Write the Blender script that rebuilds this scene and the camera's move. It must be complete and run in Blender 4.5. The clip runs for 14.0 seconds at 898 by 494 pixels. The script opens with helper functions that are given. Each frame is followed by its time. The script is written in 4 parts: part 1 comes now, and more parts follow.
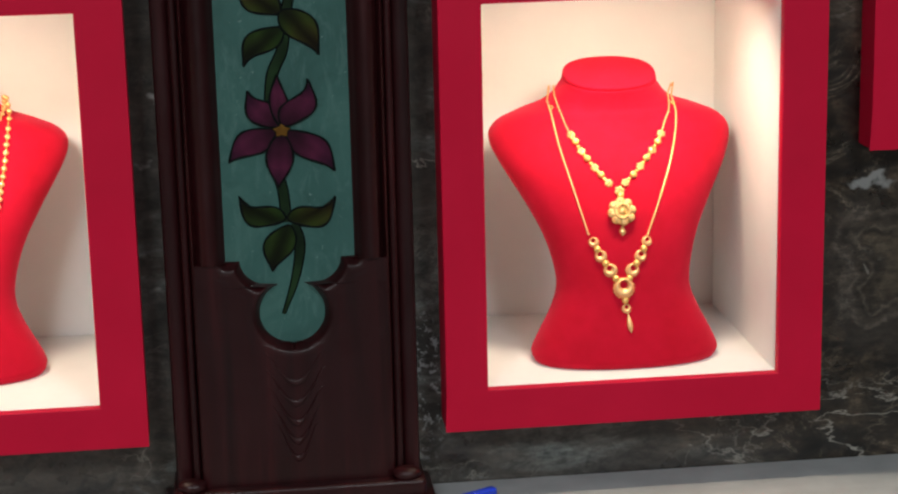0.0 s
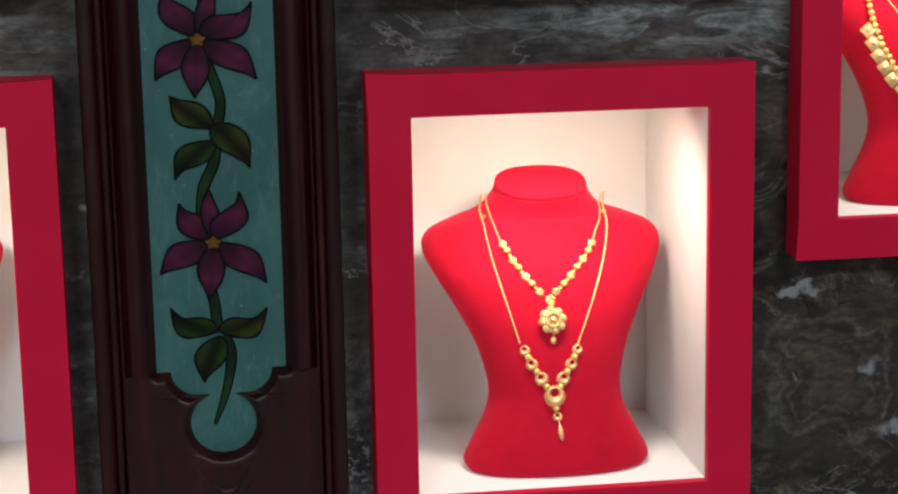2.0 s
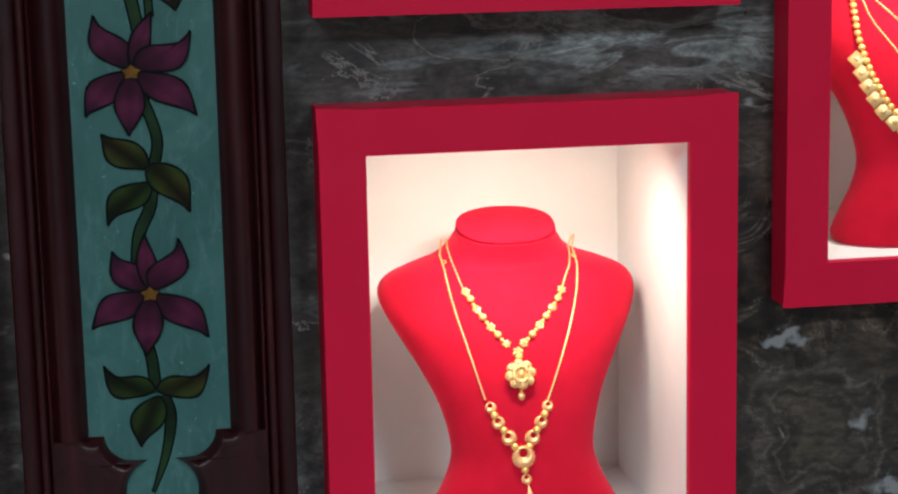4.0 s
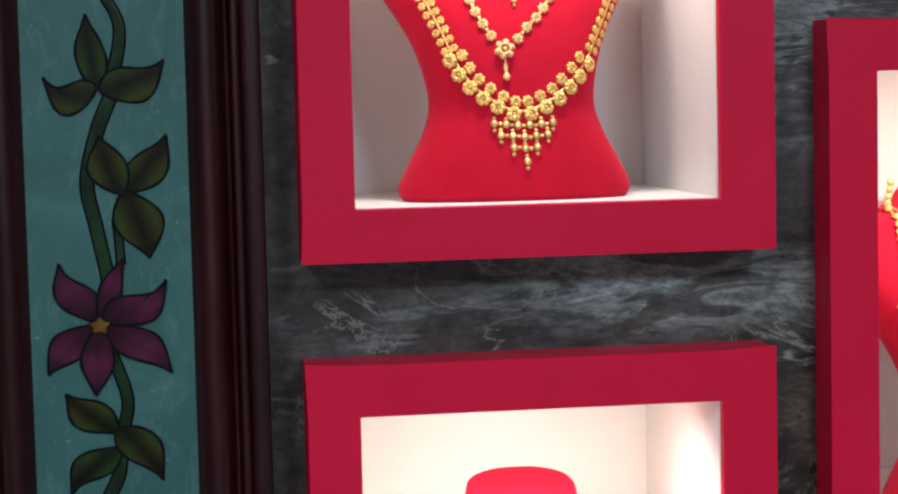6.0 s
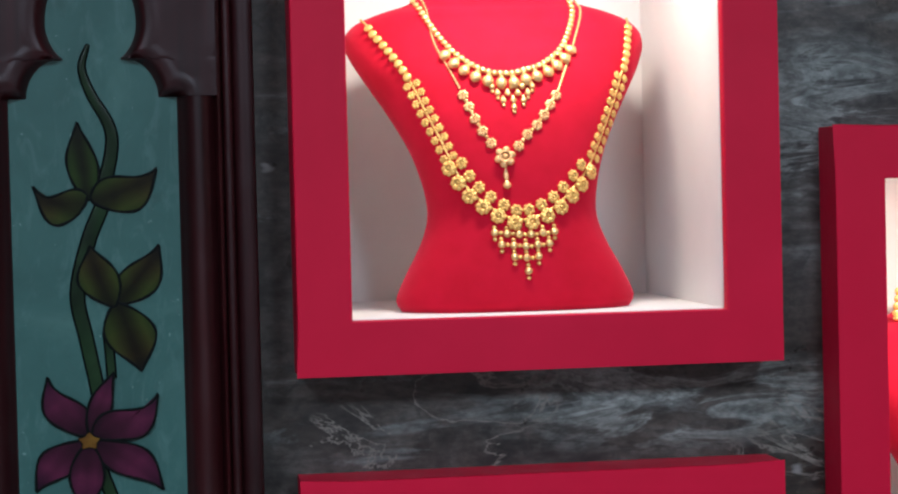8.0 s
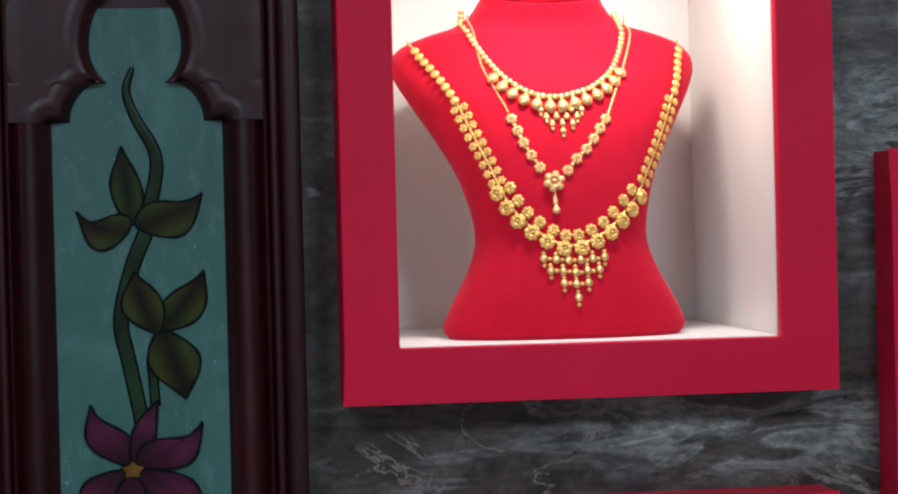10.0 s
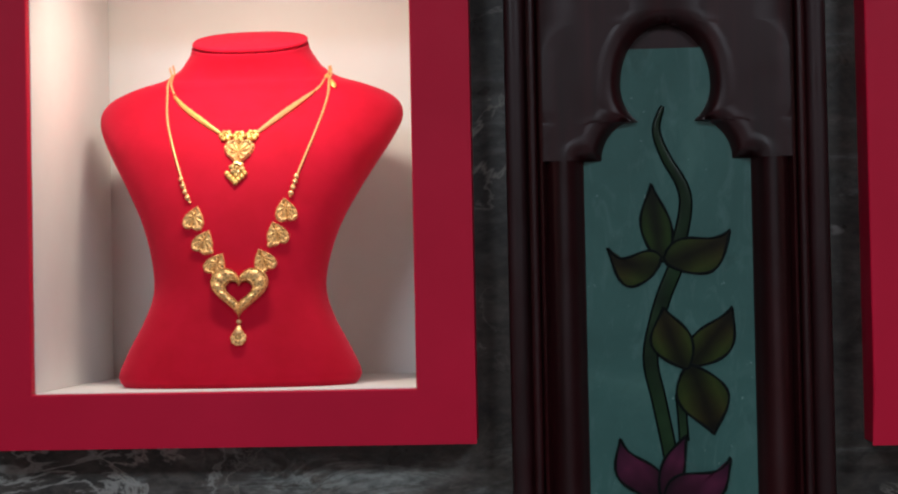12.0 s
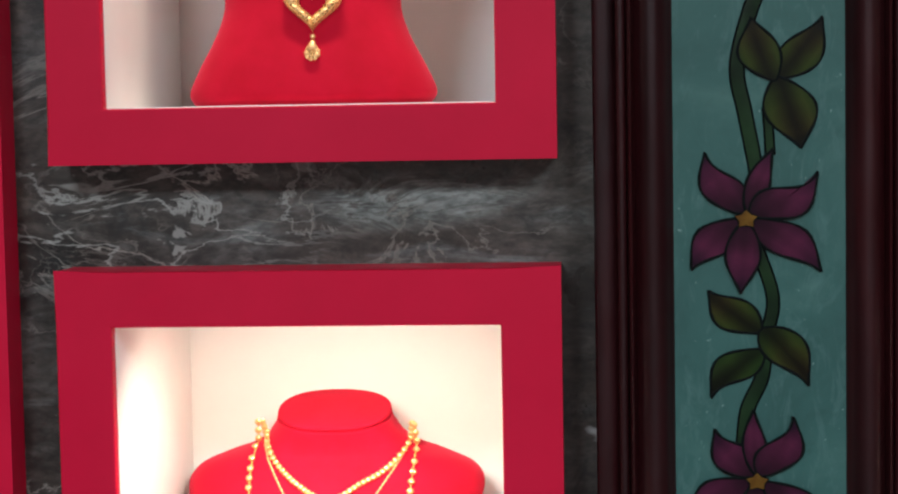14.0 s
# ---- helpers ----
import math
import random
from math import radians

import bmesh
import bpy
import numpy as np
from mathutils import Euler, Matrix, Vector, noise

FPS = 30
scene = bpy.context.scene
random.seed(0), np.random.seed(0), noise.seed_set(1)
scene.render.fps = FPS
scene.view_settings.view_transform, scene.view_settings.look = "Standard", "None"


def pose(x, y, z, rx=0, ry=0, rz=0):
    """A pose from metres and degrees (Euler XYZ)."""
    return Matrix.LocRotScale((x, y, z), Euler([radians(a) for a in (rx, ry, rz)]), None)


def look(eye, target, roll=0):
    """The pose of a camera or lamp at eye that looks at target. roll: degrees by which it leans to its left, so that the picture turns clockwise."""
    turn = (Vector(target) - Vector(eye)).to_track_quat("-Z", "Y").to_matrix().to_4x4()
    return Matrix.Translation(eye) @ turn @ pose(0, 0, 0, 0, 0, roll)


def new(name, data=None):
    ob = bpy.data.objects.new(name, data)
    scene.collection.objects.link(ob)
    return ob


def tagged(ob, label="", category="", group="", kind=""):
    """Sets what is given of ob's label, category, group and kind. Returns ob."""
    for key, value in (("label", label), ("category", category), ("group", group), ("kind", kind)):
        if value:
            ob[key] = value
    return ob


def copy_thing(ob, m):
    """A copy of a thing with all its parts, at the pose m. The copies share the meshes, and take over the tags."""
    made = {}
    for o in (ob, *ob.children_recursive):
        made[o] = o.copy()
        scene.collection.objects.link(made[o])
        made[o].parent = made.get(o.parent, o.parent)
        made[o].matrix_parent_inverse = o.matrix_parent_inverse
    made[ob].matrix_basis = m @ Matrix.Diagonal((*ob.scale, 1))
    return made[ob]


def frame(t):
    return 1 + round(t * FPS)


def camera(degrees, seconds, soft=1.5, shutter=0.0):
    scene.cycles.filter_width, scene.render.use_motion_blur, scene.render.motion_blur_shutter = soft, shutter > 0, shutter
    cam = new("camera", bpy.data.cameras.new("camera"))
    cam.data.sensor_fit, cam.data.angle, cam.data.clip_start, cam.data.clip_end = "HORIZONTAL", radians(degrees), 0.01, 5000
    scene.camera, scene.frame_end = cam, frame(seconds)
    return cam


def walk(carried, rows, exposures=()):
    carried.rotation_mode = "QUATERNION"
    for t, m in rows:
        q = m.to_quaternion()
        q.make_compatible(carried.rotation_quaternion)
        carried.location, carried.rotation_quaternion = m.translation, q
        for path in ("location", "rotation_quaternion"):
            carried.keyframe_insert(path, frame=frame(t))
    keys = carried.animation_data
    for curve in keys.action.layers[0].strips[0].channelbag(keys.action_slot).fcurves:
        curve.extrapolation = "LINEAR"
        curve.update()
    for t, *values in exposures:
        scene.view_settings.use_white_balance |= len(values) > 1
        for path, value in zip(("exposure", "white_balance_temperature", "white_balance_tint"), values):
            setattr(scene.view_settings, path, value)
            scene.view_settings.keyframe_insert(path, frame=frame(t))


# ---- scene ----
cam = camera(26.0, 14.0, soft=2.2)
ROWS = [
    (0.0, -0.2313, -1.7346, 1.7080, -6.53, -13.81, -1.36),
    (0.5, -0.2318, -1.7258, 1.7109, -6.81, -13.51, -1.26),
    (1.0, -0.2304, -1.7388, 1.7166, -7.39, -12.92, -1.16),
    (1.5, -0.2181, -1.7428, 1.7293, -7.64, -12.06, -1.13),
    (2.0, -0.2053, -1.7446, 1.7463, -7.81, -11.73, -1.07),
    (2.5, -0.2047, -1.7547, 1.7555, -8.08, -10.98, -1.23),
    (2.7, -0.2095, -1.7351, 1.7532, -8.40, -10.98, -1.29),
    (4.8, -0.1556, -1.5114, 1.7219, -9.44, -9.93, -1.20),
    (5.0, -0.1437, -1.4851, 1.7258, -9.05, -9.27, -1.21),
    (5.5, -0.1367, -1.4545, 1.7255, -8.56, -6.67, -1.26),
    (6.0, -0.1279, -1.4414, 1.7409, -7.87, -4.42, -1.35),
    (6.5, -0.1277, -1.4295, 1.7424, -7.95, -2.78, -1.42),
    (7.0, -0.1324, -1.4191, 1.7439, -8.20, -2.13, -1.35),
    (7.5, -0.1256, -1.4143, 1.7474, -8.02, -1.67, -1.37),
    (7.7, -0.1252, -1.4115, 1.7481, -8.07, -1.60, -1.40),
    (9.8, -0.1352, -1.3792, 1.7484, -7.55, -0.85, -1.49),
    (10.0, -0.1355, -1.3806, 1.7482, -7.19, -0.74, -1.38),
    (10.5, -0.1556, -1.3851, 1.7469, -5.42, -0.34, -1.46),
    (11.0, -0.1826, -1.3864, 1.7328, -1.85, 0.66, -1.52),
    (11.5, -0.2064, -1.3865, 1.7431, 1.36, 0.88, -1.43),
    (12.0, -0.2430, -1.3898, 1.7359, 3.83, 1.19, -1.17),
    (12.5, -0.2564, -1.3806, 1.7237, 4.67, 1.34, -1.19),
    (13.0, -0.2516, -1.3676, 1.7131, 5.62, 0.09, -1.21),
    (13.5, -0.2598, -1.3659, 1.6794, 5.53, -1.78, -0.97),
    (13.8, -0.2678, -1.3634, 1.6696, 5.31, -3.05, -1.01),
    (14.0, -0.2731, -1.3617, 1.6630, 5.16, -4.21, -1.04),
]


def row_pose(x, y, z, yaw, pitch, roll):
    a, b = radians(yaw), radians(pitch)
    way = Vector((-math.sin(a) * math.cos(b), math.cos(a) * math.cos(b), math.sin(b)))
    return look((x, y, z), Vector((x, y, z)) + way, roll)


EXPOSURES = [  # seconds, stops, kelvin, tint
    (0.0, -0.05, 7100, 11), (1.5, -0.12, 6600, 11), (2.5, 0.07, 6400, 11), (5.0, 0.12, 6250, 12), (6.0, 0.26, 6100, 13), (7.0, 0.20, 5950, 14), (7.5, 0.19, 5950, 14), (10.0, 0.10, 6100, 14),
    (11.0, 0.14, 6200, 13), (12.0, -0.40, 6450, 13), (12.5, -0.36, 6350, 13), (13.0, -0.12, 6400, 13), (13.5, 0.27, 6500, 13), (14.0, 0.30, 6600, 13)]
walk(cam, [(t, row_pose(*r)) for t, *r in ROWS], EXPOSURES)

# ---- light ----
world = bpy.data.worlds.new("room_dark")
world.use_nodes = True
world.node_tree.nodes["Background"].inputs[0].default_value = (0.6, 0.7, 0.8, 1)
world.node_tree.nodes["Background"].inputs[1].default_value = 0.02
scene.world = world

LAMP_WATTS = 0.75      # the lamp inside each display box
ROOM_WATTS = 47.0      # each ceiling panel of the shop


def area_lamp(name, m, sx, sy, watts, color, spread=180):
    d = bpy.data.lights.new(name, "AREA")
    d.shape, d.size, d.size_y, d.energy, d.color = "RECTANGLE", sx, sy, watts, color
    ob = new(name, d)
    d.spread = radians(spread)
    ob.matrix_world = m
    return ob


# ---- materials ----
def mat(name, color, rough=0.5, metal=0.0, **kw):
    m = bpy.data.materials.new(name)
    m.use_nodes = True
    b = m.node_tree.nodes["Principled BSDF"]
    b.inputs["Base Color"].default_value = (*color, 1)
    b.inputs["Roughness"].default_value = rough
    b.inputs["Metallic"].default_value = metal
    for k, v in kw.items():
        b.inputs[k.replace("_", " ")].default_value = v
    return m


def node(m, kind, **inputs):
    n = m.node_tree.nodes.new(kind)
    for k, v in inputs.items():
        n.inputs[k.replace("_", " ")].default_value = v
    return n


def link(m, a, b):
    m.node_tree.links.new(a, b)


def coords(m, scale=(1, 1, 1), rot=(0, 0, 0)):
    tc, mp = node(m, "ShaderNodeTexCoord"), node(m, "ShaderNodeMapping")
    mp.inputs["Scale"].default_value, mp.inputs["Rotation"].default_value = scale, rot
    link(m, tc.outputs["Object"], mp.inputs["Vector"])
    return mp.outputs["Vector"]


def ramp(m, fac, stops):
    r = node(m, "ShaderNodeValToRGB")
    els = r.color_ramp.elements
    while len(els) < len(stops):
        els.new(0.5)
    for e, (p, c) in zip(els, stops):
        e.position, e.color = p, (*c, 1) if len(c) == 3 else c
    link(m, fac, r.inputs["Fac"])
    return r.outputs["Color"]


def noise_tex(m, vec, scale, detail=6.0, rough=0.6, distortion=0.0):
    n = node(m, "ShaderNodeTexNoise", Scale=scale, Detail=detail, Roughness=rough, Distortion=distortion)
    link(m, vec, n.inputs["Vector"])
    return n.outputs["Fac"]


def mix(m, fac, a, b, blend="MIX"):
    n = m.node_tree.nodes.new("ShaderNodeMix")
    n.data_type, n.blend_type = "RGBA", blend
    for s, v in ((n.inputs[0], fac), (n.inputs[6], a), (n.inputs[7], b)):
        if isinstance(v, (int, float)):
            s.default_value = v
        elif isinstance(v, tuple):
            s.default_value = (*v, 1)
        else:
            link(m, v, s)
    return n.outputs[2]


def bsdf(m):
    return m.node_tree.nodes["Principled BSDF"]


def bump(m, height, strength, distance=0.001):
    n = node(m, "ShaderNodeBump", Strength=strength, Distance=distance)
    link(m, height, n.inputs["Height"])
    link(m, n.outputs["Normal"], bsdf(m).inputs["Normal"])


def patch(m, at, reach, sizes=(1, 1, 1), ragged=0.12, stops=None, grain=6.0):
    """A ragged region of the slab round one point, or rings round it at the stops given."""
    v = coords(m)
    wob = node(m, "ShaderNodeTexNoise", Scale=grain, Detail=6.0)
    link(m, v, wob.inputs["Vector"])
    add = node(m, "ShaderNodeVectorMath")
    add.operation = "MULTIPLY_ADD"
    add.inputs[1].default_value, add.inputs[2].default_value = (ragged, ragged, ragged), tuple(-k - ragged / 2 for k in at)
    link(m, wob.outputs["Color"], add.inputs[0])
    total = node(m, "ShaderNodeVectorMath")
    link(m, add.outputs["Vector"], total.inputs[0])
    link(m, v, total.inputs[1])
    sized = node(m, "ShaderNodeVectorMath")
    sized.operation, sized.inputs[1].default_value = "DIVIDE", (sizes[0], 1000, sizes[2])
    link(m, total.outputs["Vector"], sized.inputs[0])
    size = node(m, "ShaderNodeVectorMath")
    size.operation = "LENGTH"
    link(m, sized.outputs["Vector"], size.inputs[0])
    return ramp(m, size.outputs["Value"], stops or [(reach * 0.55, (1, 1, 1)), (reach, (0, 0, 0))])


NEST = (0.420, 0, 1.222), (0.95, 1, 0.95)
FLECKS = [((0.385, 0, 1.312), 0.016, (1.3, 1, 0.5)), ((0.459, 0, 1.227), 0.010, (1, 1, 1)), ((0.488, 0, 1.166), 0.014, (1.4, 1, 0.6))]


def marble_material():
    m = mat("dark_marble", (0.06, 0.065, 0.06), 0.3)
    v = coords(m)
    flow = coords(m, (1.0, 1.0, 3.0), (0, radians(8), 0))
    base = ramp(m, noise_tex(m, flow, 7.0, 10, 0.66, 0.9),
                [(0.33, (0.006, 0.0055, 0.005)), (0.45, (0.028, 0.025, 0.022)), (0.55, (0.063, 0.059, 0.053)), (0.70, (0.13, 0.145, 0.138))])
    # brown clouds, and the brown quarter of the slab
    cloud = ramp(m, noise_tex(m, v, 4.3, 6, 0.62, 0.7), [(0.41, (0, 0, 0)), (0.57, (1, 1, 1))])
    quarter = patch(m, (0.52, 0, 1.20), 0.42, (1, 1, 1.15))
    base = mix(m, cloud, base, mix(m, 0.6, base, (0.060, 0.047, 0.038)))
    umber = ramp(m, noise_tex(m, coords(m, (1, 1, 1.8), (0, radians(-12), 0)), 11, 9, 0.68, 1.4),
                 [(0.36, (0.004, 0.0036, 0.003)), (0.49, (0.017, 0.0125, 0.009)), (0.6, (0.052, 0.038, 0.026)), (0.74, (0.125, 0.095, 0.065))])
    base = mix(m, quarter, base, umber)
    # dark pits
    pits = ramp(m, noise_tex(m, v, 26, 6, 0.7, 0.8), [(0.52, (0, 0, 0)), (0.64, (0.75, 0.75, 0.75))])
    base = mix(m, pits, base, (0.010, 0.010, 0.010))
    # pale wisps along the flow, thickest in two drifts
    wisp = noise_tex(m, coords(m, (1.0, 1.0, 4.6), (0, radians(9), 0)), 7.0, 12, 0.70, 0.9)
    thin = ramp(m, wisp, [(0.565, (0, 0, 0)), (0.67, (0.45, 0.45, 0.45)), (0.8, (0.8, 0.8, 0.8))])
    base = mix(m, mix(m, quarter, thin, (0, 0, 0)), base, (0.20, 0.23, 0.225))
    drift = noise_tex(m, coords(m, (1.0, 1.0, 4.0), (0, radians(-6), 0)), 8.5, 10, 0.62, 1.2)
    drift = ramp(m, drift, [(0.44, (0, 0, 0)), (0.485, (0.35, 0.35, 0.35)), (0.50, (0.75, 0.75, 0.75)), (0.57, (0.25, 0.25, 0.25)), (0.60, (0.8, 0.8, 0.8)), (0.66, (0.5, 0.5, 0.5))])
    for at, reach, sizes in (((0.25, 0, 1.588), 0.16, (1, 1, 0.30)), ((-0.42, 0, 1.597), 0.10, (1, 1, 0.25)), ((0.36, 0, 1.80), 0.12, (1, 1, 0.6))):
        base = mix(m, mix(m, 1.0, drift, patch(m, at, reach, sizes, 0.05), "MULTIPLY"), base, (0.235, 0.262, 0.245))
    # a nest of fine crooked veins in the brown
    nest = noise_tex(m, v, 6.5, 10, 0.66, 1.9)
    nest = ramp(m, nest, [(0.472, (0, 0, 0)), (0.494, (0.15, 0.15, 0.15)), (0.5, (0.75, 0.75, 0.75)), (0.506, (0.15, 0.15, 0.15)), (0.528, (0, 0, 0))])
    where = mix(m, 1.0, mix(m, 0.45, (0, 0, 0), cloud), quarter, "ADD")
    where = mix(m, 1.0, where, ramp(m, noise_tex(m, v, 9, 3), [(0.42, (0.05, 0.05, 0.05)), (0.56, (1, 1, 1))]), "MULTIPLY")
    base = mix(m, mix(m, 0.55, (0, 0, 0), mix(m, 1.0, nest, where, "MULTIPLY")), base, (0.27, 0.22, 0.165))
    # one round nest: an olive heart, dark hollows and pale crooked rims
    at, sizes = NEST
    rings = patch(m, at, 0, sizes, 0.13, [
        (0.0, (0.055, 0.044, 0.031)), (0.030, (0.068, 0.054, 0.038)), (0.041, (0.018, 0.014, 0.011)), (0.047, (0.085, 0.070, 0.054)), (0.055, (0.024, 0.019, 0.015)),
        (0.064, (0.046, 0.037, 0.029)), (0.071, (0.115, 0.095, 0.078)), (0.079, (0.032, 0.026, 0.021)), (0.100, (0.040, 0.033, 0.027))], 20.0)
    base = mix(m, mix(m, 0.7, (0, 0, 0), patch(m, at, 0.110, sizes, 0.09, None, 14.0)), base, rings)
    grain = ramp(m, noise_tex(m, coords(m, (1, 1, 2.2), (0, radians(9), 0)), 70, 5, 0.7), [(0.35, (0.5, 0.5, 0.5)), (0.65, (1.4, 1.4, 1.4))])
    base = mix(m, 1.0, base, grain, "MULTIPLY")
    # thin crooked veins where a noise crosses its middle, in patches
    for scale, width, tint, dist, lo in ((4.6, 0.005, (0.36, 0.34, 0.30), 0.9, 0.52), (10.0, 0.007, (0.20, 0.185, 0.16), 1.0, 0.52)):
        n = noise_tex(m, coords(m, (1, 1, 1.7), (0, radians(14), 0)), scale, 6, 0.6, dist)
        vein = ramp(m, n, [(0.5 - 2.0 * width, (0, 0, 0)), (0.5, (1, 1, 1)), (0.5 + 2.0 * width, (0, 0, 0))])
        gate = ramp(m, noise_tex(m, v, scale * 0.55, 3), [(lo, (0, 0, 0)), (lo + 0.1, (0.9, 0.9, 0.9))])
        base = mix(m, mix(m, 1.0, vein, gate, "MULTIPLY"), base, tint)
    # broken white veins that run down across the slab beside the upper boxes
    slant = coords(m, (1.0, 1.0, 2.4), (0, radians(26), 0))
    crack = noise_tex(m, slant, 7.0, 8, 0.6, 1.1)
    crack = ramp(m, crack, [(0.482, (0, 0, 0)), (0.497, (0.9, 0.9, 0.9)), (0.507, (0.7, 0.7, 0.7)), (0.516, (0, 0, 0))])
    shard = ramp(m, noise_tex(m, slant, 16, 4, 0.55, 0.6), [(0.61, (0, 0, 0)), (0.635, (0.8, 0.8, 0.8))])
    broken = mix(m, 1.0, mix(m, 1.0, crack, shard, "ADD"), patch(m, (-0.62, 0, 1.59), 0.16, (1, 1, 0.55), 0.06), "MULTIPLY")
    base = mix(m, broken, base, (0.30, 0.305, 0.28))
    # white flecks
    fleck = ramp(m, noise_tex(m, coords(m, (1, 1, 1.7), (0, radians(20), 0)), 17, 3, 0.5), [(0.70, (0, 0, 0)), (0.745, (0.8, 0.8, 0.8))])
    base = mix(m, fleck, base, (0.36, 0.36, 0.35))
    for spot, reach, sizes in FLECKS:
        base = mix(m, patch(m, spot, reach, sizes, 0.045, None, 55.0), base, (0.20, 0.205, 0.20))
    # a crushed, speckled band beside the pillar's foot
    speck = ramp(m, noise_tex(m, v, 150, 3, 0.7), [(0.54, (0, 0, 0)), (0.62, (0.8, 0.8, 0.8))])
    base = mix(m, mix(m, 1.0, speck, patch(m, (-0.055, 0, 1.13), 0.09, (0.35, 1, 1), 0.04), "MULTIPLY"), base, (0.33, 0.35, 0.36))
    link(m, base, bsdf(m).inputs["Base Color"])
    link(m, ramp(m, noise_tex(m, v, 14, 4), [(0.3, (0.24, 0.24, 0.24)), (0.7, (0.44, 0.44, 0.44))]), bsdf(m).inputs["Roughness"])
    return m


def velvet_material():
    m = mat("red_velvet", (0.62, 0.004, 0.022), 0.85)
    bsdf(m).inputs["Sheen Weight"].default_value = 0.35
    bsdf(m).inputs["Sheen Roughness"].default_value = 0.45
    bsdf(m).inputs["Sheen Tint"].default_value = (1, 0.15, 0.25, 1)
    bsdf(m).inputs["Specular IOR Level"].default_value = 0.15
    v = coords(m)
    link(m, ramp(m, noise_tex(m, v, 38, 5), [(0.3, (0.46, 0.0025, 0.018)), (0.7, (0.54, 0.004, 0.026))]), bsdf(m).inputs["Base Color"])
    bump(m, noise_tex(m, v, 1800, 2), 0.25, 0.0004)
    return m


def laminate_material():
    m = mat("red_laminate", (0.44, 0.005, 0.036), 0.55)
    v = coords(m)
    link(m, ramp(m, noise_tex(m, v, 9, 6), [(0.3, (0.52, 0.004, 0.032)), (0.7, (0.58, 0.0055, 0.038))]), bsdf(m).inputs["Base Color"])
    link(m, ramp(m, noise_tex(m, v, 22, 5), [(0.3, (0.42, 0.42, 0.42)), (0.7, (0.56, 0.56, 0.56))]), bsdf(m).inputs["Roughness"])
    bsdf(m).inputs["Specular IOR Level"].default_value = 0.17
    bump(m, noise_tex(m, v, 900, 3), 0.06, 0.0004)
    return m


def white_material():
    m = mat("white_board", (0.78, 0.75, 0.71), 0.6)
    v = coords(m)
    link(m, ramp(m, noise_tex(m, v, 12, 6), [(0.3, (0.80, 0.785, 0.765)), (0.7, (0.85, 0.835, 0.815))]), bsdf(m).inputs["Base Color"])
    bump(m, noise_tex(m, v, 350, 3), 0.08, 0.0004)
    return m


def wood_material():
    m = mat("mahogany", (0.045, 0.008, 0.009), 0.28)
    v = coords(m, (1, 1, 0.06))
    g = noise_tex(m, v, 60, 7, 0.6, 0.4)
    link(m, ramp(m, g, [(0.3, (0.011, 0.0017, 0.0022)), (0.55, (0.024, 0.0032, 0.0042)), (0.75, (0.046, 0.0066, 0.0078))]), bsdf(m).inputs["Base Color"])
    link(m, ramp(m, noise_tex(m, coords(m), 30, 5), [(0.3, (0.32, 0.32, 0.32)), (0.7, (0.46, 0.46, 0.46))]), bsdf(m).inputs["Roughness"])
    bsdf(m).inputs["Specular IOR Level"].default_value = 0.29
    bump(m, g, 0.10, 0.0008)
    return m


def glass_material():
    m = mat("frosted_teal_glass", (0.09, 0.24, 0.25), 0.22)
    v = coords(m)
    c = ramp(m, noise_tex(m, v, 11, 6, 0.6, 0.6), [(0.28, (0.026, 0.085, 0.077)), (0.55, (0.036, 0.110, 0.099)), (0.74, (0.060, 0.146, 0.128))])
    # dust and wiping marks on the pane
    smear = ramp(m, noise_tex(m, coords(m, (2.4, 1, 0.8), (0, radians(24), 0)), 26, 8, 0.7, 1.2), [(0.52, (0, 0, 0)), (0.74, (0.5, 0.5, 0.5))])
    c = mix(m, smear, c, (0.095, 0.190, 0.175))
    fleck = ramp(m, noise_tex(m, v, 210, 2, 0.5), [(0.735, (0, 0, 0)), (0.76, (0.7, 0.7, 0.7))])
    c = mix(m, fleck, c, (0.16, 0.26, 0.24))
    stain = ramp(m, noise_tex(m, v, 19, 5, 0.65, 0.8), [(0.60, (0, 0, 0)), (0.72, (0.45, 0.45, 0.45))])
    c = mix(m, stain, c, (0.020, 0.062, 0.056))
    link(m, c, bsdf(m).inputs["Base Color"])
    bsdf(m).inputs["Coat Weight"].default_value = 0.2
    bsdf(m).inputs["Coat Roughness"].default_value = 0.08
    bump(m, noise_tex(m, v, 24, 4), 0.10, 0.002)
    return m


def gold_material(name, c, rough, metal=0.8):
    m = mat(name, c, rough, metal)
    v = coords(m)
    n = noise_tex(m, v, 420, 3)
    link(m, ramp(m, n, [(0.3, tuple(0.8 * k for k in c)), (0.7, c)]), bsdf(m).inputs["Base Color"])
    bump(m, noise_tex(m, v, 1100, 2), 0.3, 0.0004)
    return m


